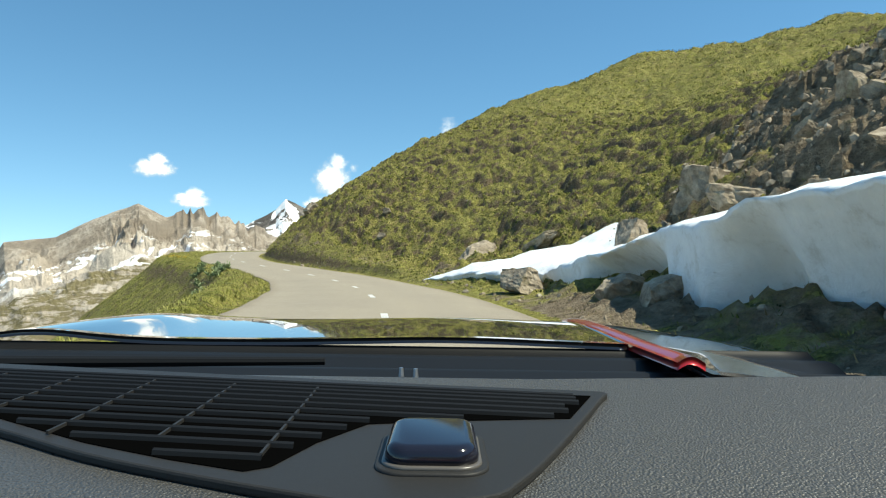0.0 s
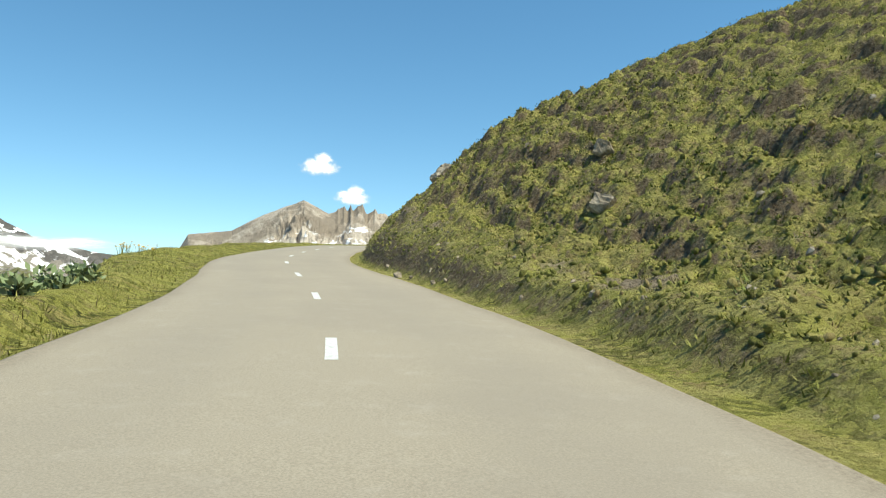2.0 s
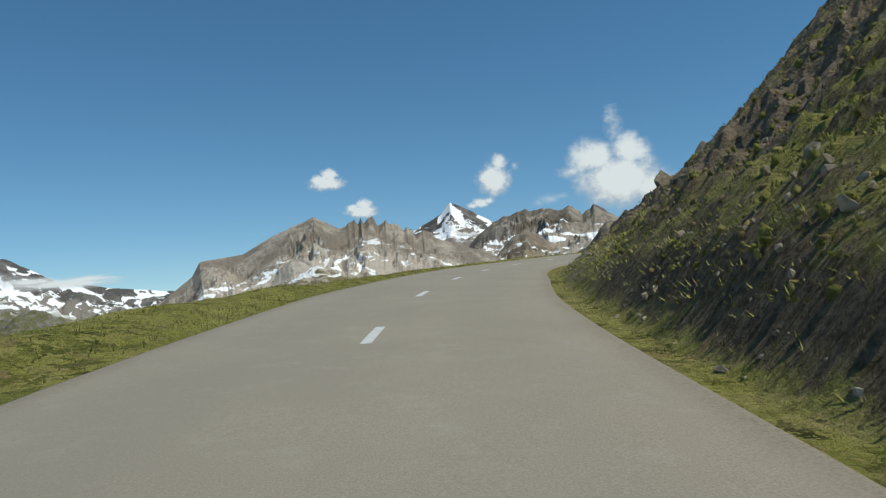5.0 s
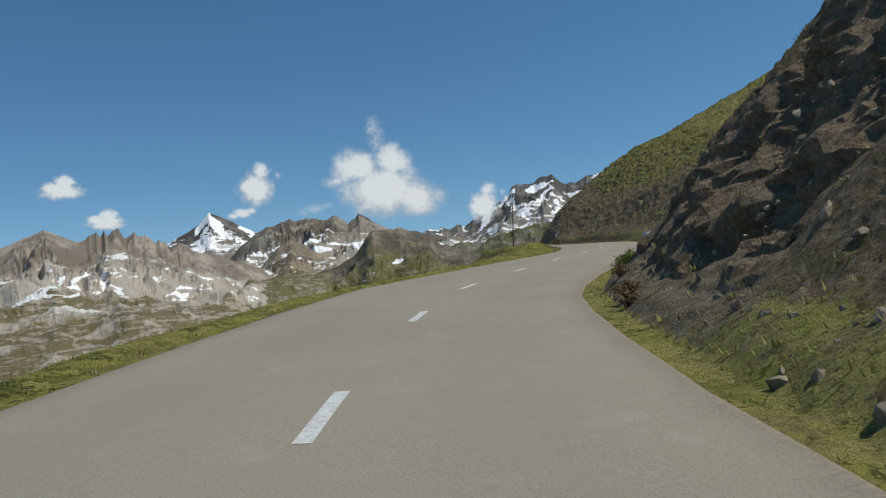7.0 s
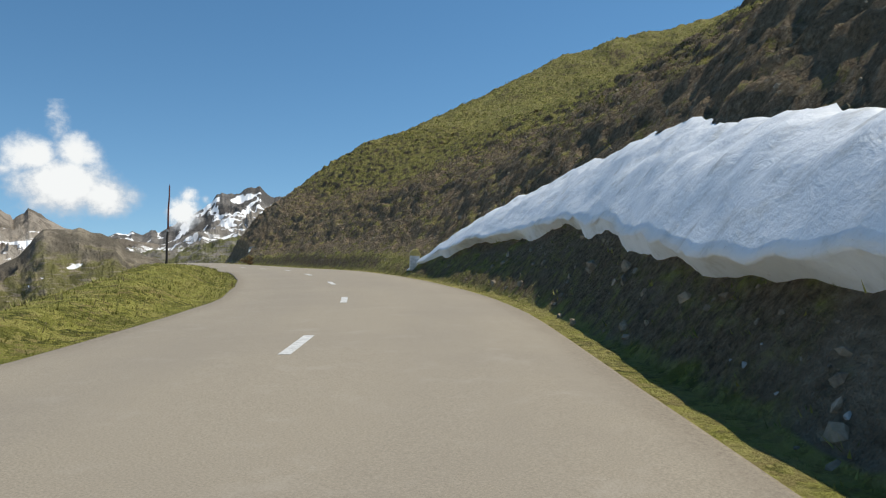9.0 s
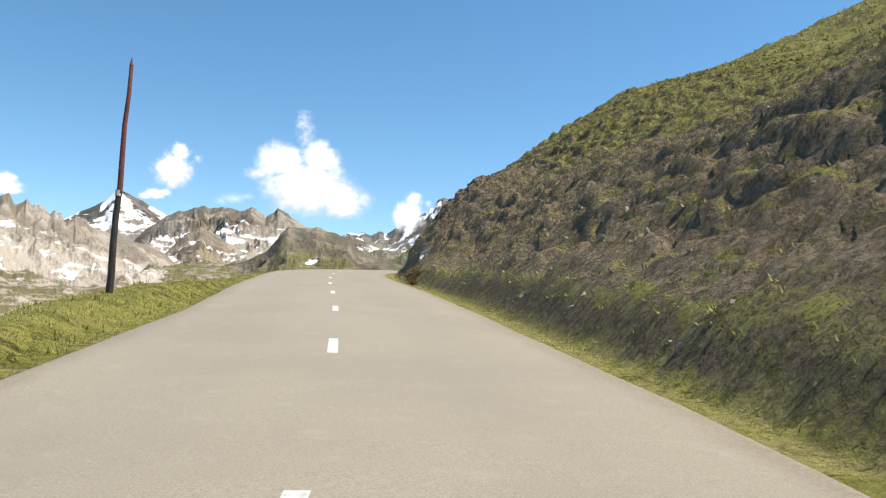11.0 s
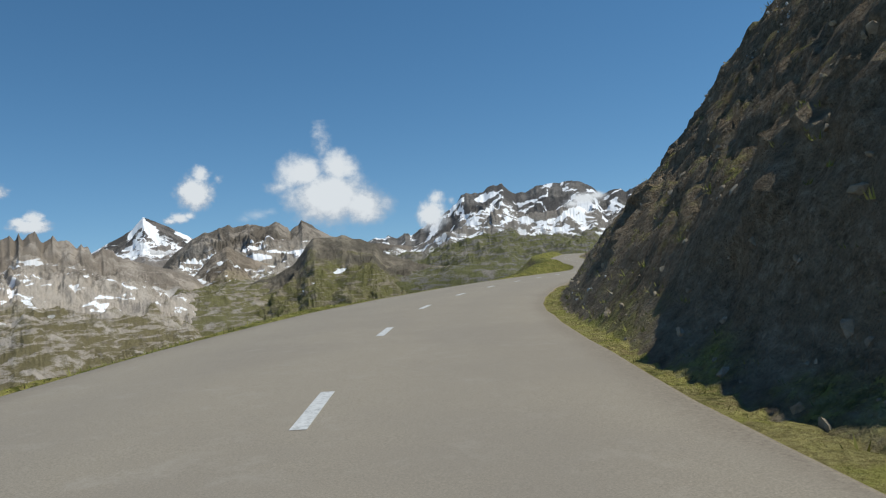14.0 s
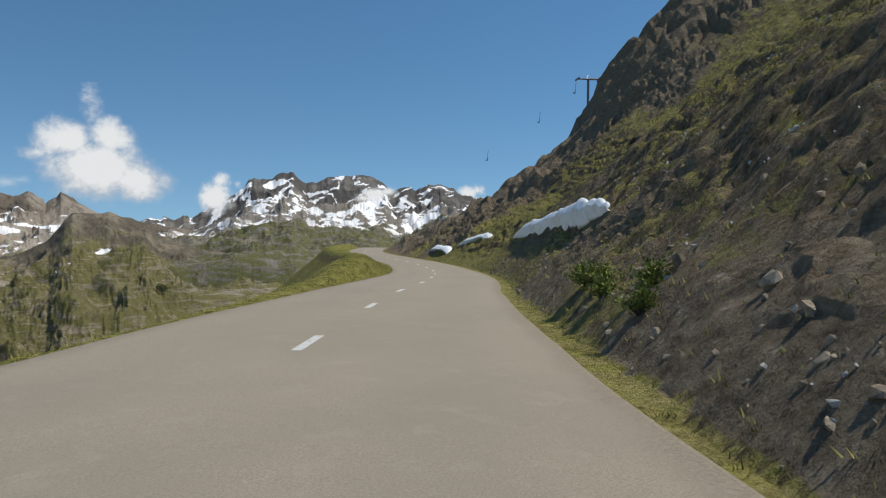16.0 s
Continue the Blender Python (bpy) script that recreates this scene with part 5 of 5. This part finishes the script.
def car():
    rubber = plain("tyre_rubber", (0.02, 0.02, 0.02), 0.85, grain=(40, 0.3, 0.004)).mat
    alloy = plain("alloy", (0.55, 0.56, 0.58), 0.35, 0.9).mat
    leather = plain("grained_dashboard", (0.062, 0.060, 0.056), 0.40, spec=0.6, grain=(260, 0.9, 0.0020)).mat
    satin = plain("satin_plastic", (0.026, 0.025, 0.024), 0.5, spec=0.2, grain=(900, 0.15, 0.0004)).mat
    black = plain("black_plastic", (0.009, 0.009, 0.009), 0.55, spec=0.2).mat
    # near-black colour for the shade between the vent slats
    vent_shade = plain("painted_vent_shade", (0.002, 0.002, 0.002), 0.9, spec=0.0).mat
    lens = plain("smoked_lens", (0.012, 0.012, 0.020), 0.12).mat
    lens_rim = plain("lens_rim", (0.10, 0.09, 0.08), 0.35).mat
    paint = plain("red_paint", (0.50, 0.012, 0.012), 0.28, 0.25)
    paint.put("Coat Weight", 1.0), paint.put("Coat Roughness", 0.03)
    paint = paint.mat
    floor_z = float(np.interp(0.0, S, LEVEL)) + 0.06
    thing = new("car")
    thing.matrix_world = pose(0.0, 0.0, floor_z, 0, 0, -20.3)
    eye = -floor_z  # height of the eye over the road

    def sheet(name, xs, ys, height, material, parent, label="", thick=0.012):
        """A curved panel over a grid of x and y, with thickness."""
        gx, gy = np.meshgrid(xs, ys, indexing="ij")
        gz = height(gx, gy) + eye
        top = np.stack([gx, gy, gz], -1).reshape(-1, 3)
        low = top - np.array([0, 0, thick])
        a, b = len(xs), len(ys)
        f = grid_faces(a, b)[:, [0, 3, 2, 1]]
        g = f[:, ::-1] + a * b
        rim = [(i * b, (i + 1) * b, (i + 1) * b + a * b, i * b + a * b) for i in range(a - 1)]
        rim += [((i + 1) * b + b - 1, i * b + b - 1, i * b + b - 1 + a * b, (i + 1) * b + b - 1 + a * b) for i in range(a - 1)]
        rim += [(j + 1, j, j + a * b, j + 1 + a * b) for j in range(b - 1)]
        rim += [((a - 1) * b + j, (a - 1) * b + j + 1, (a - 1) * b + j + 1 + a * b, (a - 1) * b + j + a * b) for j in range(b - 1)]
        me = mesh_of(name, np.concatenate([top, low]), np.concatenate([f, g, np.array(rim)]), material)
        return part(name, me, material, parent, label)

    def outline(name, points, z, thick, material, parent, label="", round_by=0.004):
        bm = bmesh.new()
        face = bm.faces.new([bm.verts.new((x, y, z + eye)) for x, y in points])
        made = bmesh.ops.extrude_face_region(bm, geom=[face])
        bmesh.ops.translate(bm, vec=(0, 0, thick), verts=[v for v in made["geom"] if isinstance(v, bmesh.types.BMVert)])
        bmesh.ops.recalc_face_normals(bm, faces=bm.faces)
        if round_by:
            bmesh.ops.bevel(bm, geom=[e for e in bm.edges if len(e.link_faces) == 2], offset=round_by, segments=2, affect="EDGES", profile=0.5, clamp_overlap=True)
        return part(name, bm, material, parent, label)

    # the upper body: a hull below the waist line with a raised edge
    def waist(x, y):
        return -0.30 - 0.10 * np.clip(np.abs(x + 0.12) - 0.72, 0, 1) * 3.0 + 0 * y

    hull = bmesh.new()
    for z0, z1, w0, w1, y0, y1 in ((-0.95, -0.60, 0.86, 0.90, -3.1, 2.35), (-0.60, -0.32, 0.90, 0.84, -3.05, 1.15)):
        q = [hull.verts.new((-0.12 + sx * (w0 if lo else w1), (y0 if sy < 0 else y1) - (0.10 * sy if not lo else 0), (z0 if lo else z1) + eye))
             for lo in (1, 0) for sx, sy in ((-1, -1), (1, -1), (1, 1), (-1, 1))]
        for loop in ((3, 2, 1, 0), (4, 5, 6, 7), (0, 1, 5, 4), (1, 2, 6, 5), (2, 3, 7, 6), (3, 0, 4, 7)):
            hull.faces.new([q[i] for i in loop])
    bmesh.ops.bevel(hull, geom=list(hull.edges), offset=0.06, segments=3, affect="EDGES", profile=0.5, clamp_overlap=True)
    part("body", hull, paint, thing)

    gloss = plain("black_gloss_paint", (0.012, 0.010, 0.010), 0.06)
    gloss.put("Coat Weight", 1.0), gloss.put("Coat Roughness", 0.01)

    def bonnet_level(x, y):
        u = np.clip((y - 1.36) / 0.98, 0, 1)
        bulge = 0.020 * np.exp(-(((x + 0.80) / 0.14) ** 2)) + 0.010 * np.exp(-(((x - 0.02) / 0.25) ** 2))
        return -0.192 - 0.028 * u - 0.055 * u**4 - 0.03 * np.clip(np.abs(x + 0.12) - 0.45, 0, 1) ** 2 * 4 + bulge * (1 - 0.3 * u)

    sheet("bonnet", np.linspace(-0.98, 0.36, 70), np.linspace(1.36, 2.36, 40), bonnet_level, gloss.mat, thing, "black glossy bonnet that mirrors the hillside")
    sheet("wing", np.linspace(0.362, 0.405, 10), np.linspace(1.08, 2.30, 40), lambda x, y: bonnet_level(x, y) + 0.010 * np.sin((x - 0.362) / 0.043 * np.pi) + 0.012 * np.clip((1.36 - y) / 0.28, 0, 1), paint, thing, "red painted edge of the front wing")
    sheet("side_panel", np.linspace(0.407, 0.75, 20), np.linspace(1.06, 2.26, 30), lambda x, y: bonnet_level(x, y) - 0.02 * (x - 0.407) / 0.3, gloss.mat, thing, "black glossy outer part of the wing")
    sheet("windscreen_cowl", np.linspace(-0.95, 0.71, 30), np.linspace(0.93, 1.37, 14), lambda x, y: -0.205 - 0.012 * np.sin((y - 0.93) / 0.44 * np.pi) + 0.006 * np.sin(y * 60) + 0 * x, black, thing, "black plastic cowl under the windscreen")
    for x0, x1, y0, y1 in ((-0.70, -0.18, 1.06, 1.09),):
        bm = bmesh.new()
        tube(bm, (x0, y0, -0.190 + eye), (x1, y1, -0.186 + eye), 0.010, 0.006, 8)
        part("wiper_arm", bm, black, thing)
    for x, y in ((-0.055, 0.97), (-0.035, 0.965)):
        bm = bmesh.new()
        tube(bm, (x, y, -0.185 + eye), (x, y, -0.173 + eye), 0.004, 0.003, 8)
        part("washer_jet", bm, alloy, thing)

    def dash_level(x, y):
        return -0.172 + 0.012 * np.clip((x - 0.12) / 0.5, 0, 1) - 0.35 * np.clip(0.47 - y - 0.10 * np.clip(x + 0.1, -1, 0.5), 0, 1) ** 1.3 - 0.02 * np.clip((y - 0.90) / 0.05, 0, 1)

    dash = sheet("dashboard", np.linspace(-0.95, 0.71, 90), np.linspace(0.28, 0.95, 44), dash_level, leather, thing, "black grained dashboard top", 0.05)
    def rounded(points):
        """A closed smooth curve through the points."""
        p = np.array(points)
        out = []
        for i in range(len(p)):
            a, b, c, d = p[i - 1], p[i], p[(i + 1) % len(p)], p[(i + 2) % len(p)]
            for u in (0.0, 0.25, 0.5, 0.75):
                out.append(tuple(0.5 * (2 * b + (c - a) * u + (2 * a - 5 * b + 4 * c - d) * u * u + (3 * b - a - 3 * c + d) * u**3)))
        return out

    rim = [(-0.688, 0.932), (-0.57, 0.911), (-0.263, 0.86), (0.013, 0.812), (0.150, 0.795), (0.184, 0.786), (0.172, 0.755), (0.132, 0.656), (0.09, 0.556), (0.057, 0.488),
           (0.030, 0.455), (-0.045, 0.442), (-0.086, 0.455), (-0.169, 0.488), (-0.272, 0.536), (-0.38, 0.602), (-0.493, 0.66), (-0.66, 0.75)]
    outline("trim_panel", rounded(rim), -0.172, 0.008, satin, dash, "satin dark grey trim plate", 0.003)
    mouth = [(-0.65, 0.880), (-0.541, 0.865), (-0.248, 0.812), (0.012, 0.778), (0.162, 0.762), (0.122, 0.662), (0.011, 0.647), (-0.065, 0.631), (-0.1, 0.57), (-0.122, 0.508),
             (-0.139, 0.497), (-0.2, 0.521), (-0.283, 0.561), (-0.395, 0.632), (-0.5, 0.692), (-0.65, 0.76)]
    # no hole is cut: a black sheet on the plate stands for its shade
    outline("vent_shade_sheet", mouth, -0.1638, 0.0006, vent_shade, dash, "black sheet painted as the shade inside the windscreen vent", 0.0)

    def across(y_at_left, sag):
        """Where a slat runs: from the mouth's far side until the plate's edge."""
        pts = []
        for x in np.linspace(-0.645, 0.158, 48):
            y = y_at_left + sag * (x + 0.645)
            inside = False
            for (ax, ay), (bx, by) in zip(mouth, mouth[1:] + mouth[:1]):
                if (ay > y) != (by > y) and x < (bx - ax) * (y - ay) / (by - ay) + ax:
                    inside = not inside
            if inside:
                pts.append((x, y))
        return pts

    def slat_line(k):
        return 0.866 - 0.0155 * k - 0.0009 * k * k, -0.146 + 0.002 * k

    for k in range(14):
        run = across(*slat_line(k))
        if len(run) > 3:
            bm = bmesh.new()
            for (ax, ay), (bx, by) in zip(run[:-1], run[1:]):
                ring = [bm.verts.new((px, py + dy, z + eye)) for px, py in ((ax, ay), (bx, by)) for dy, z in ((-0.0022, -0.1634), (0.0012, -0.1634), (0.0022, -0.1590), (-0.0010, -0.1600))]
                for i in range(4):
                    bm.faces.new((ring[i], ring[(i + 1) % 4], ring[4 + (i + 1) % 4], ring[4 + i]))
            bmesh.ops.remove_doubles(bm, verts=bm.verts, dist=0.0002)
            part("slat", bm, black, dash)
    for x0 in (-0.51, -0.42, -0.325, -0.23, -0.135):
        bm = bmesh.new()
        for k in range(1, 13):
            (y0, sag), (y1, sag1) = slat_line(k), slat_line(k + 1)
            y, y_next = y0 + sag * (x0 + 0.645), y1 + sag1 * (x0 + 0.645)
            if y_next > 0.505 + 0.42 * max(0.0, -x0 - 0.15):
                bmesh.ops.create_cube(bm, size=1, matrix=pose(x0, (y + y_next) / 2, -0.1618 + eye) @ Matrix.Diagonal((0.0022, y - y_next - 0.003, 0.0030, 1)))
        part("rib", bm, satin, dash)

    def pad(name, z0, z1, wide, deep, corner, edge, material, label=""):
        """A rounded pad lying on the trim plate."""
        bm = bmesh.new()
        bmesh.ops.create_cube(bm, size=1, matrix=pose(-0.006, 0.548, (z0 + z1) / 2 + eye) @ Matrix.Diagonal((wide, deep, z1 - z0, 1)))
        bmesh.ops.bevel(bm, geom=[e for e in bm.edges if abs(e.verts[0].co.z - e.verts[1].co.z) > (z1 - z0) * 0.6], offset=corner, segments=7, affect="EDGES", profile=0.5)
        if edge:
            bmesh.ops.bevel(bm, geom=[e for e in bm.edges if min(v.co.z for v in e.verts) > z1 - 0.0005 + eye], offset=edge, segments=5, affect="EDGES", profile=0.5)
        for f in bm.faces:
            f.smooth = True
        part(name, bm, material, dash, label)

    pad("sensor_base", -0.1645, -0.1615, 0.084, 0.112, 0.022, 0.0022, satin)
    pad("sensor_rim", -0.162, -0.1590, 0.074, 0.100, 0.019, 0.002, lens_rim)
    pad("sensor_dome", -0.160, -0.1460, 0.069, 0.094, 0.018, 0.009, lens, "smoked sensor dome")

    for sx in (-1, 1):
        for y in (1.55, -1.15):
            hub = (-0.12 + sx * 0.78, y, 0.315)
            bm = bmesh.new()
            for r0, r1, off in ((0.29, 0.315, -0.10), (0.315, 0.315, -0.06), (0.315, 0.315, 0.06), (0.315, 0.29, 0.10)):
                tube(bm, (hub[0] + off - 0.02, hub[1], hub[2]), (hub[0] + off + 0.02, hub[1], hub[2]), r0, r1, 32)
            tube(bm, (hub[0] - 0.09, hub[1], hub[2]), (hub[0] + 0.09, hub[1], hub[2]), 0.312, 0.312, 32)
            wheel = part("wheel", bm, rubber, thing, "black tyre")
            bm = bmesh.new()
            tube(bm, (hub[0] + sx * 0.085, hub[1], hub[2]), (hub[0] + sx * 0.105, hub[1], hub[2]), 0.21, 0.20, 24)
            part("rim", bm, alloy, wheel)
    tagged(thing, "red car seen from behind its black dashboard, parked on the road", "car")


car()
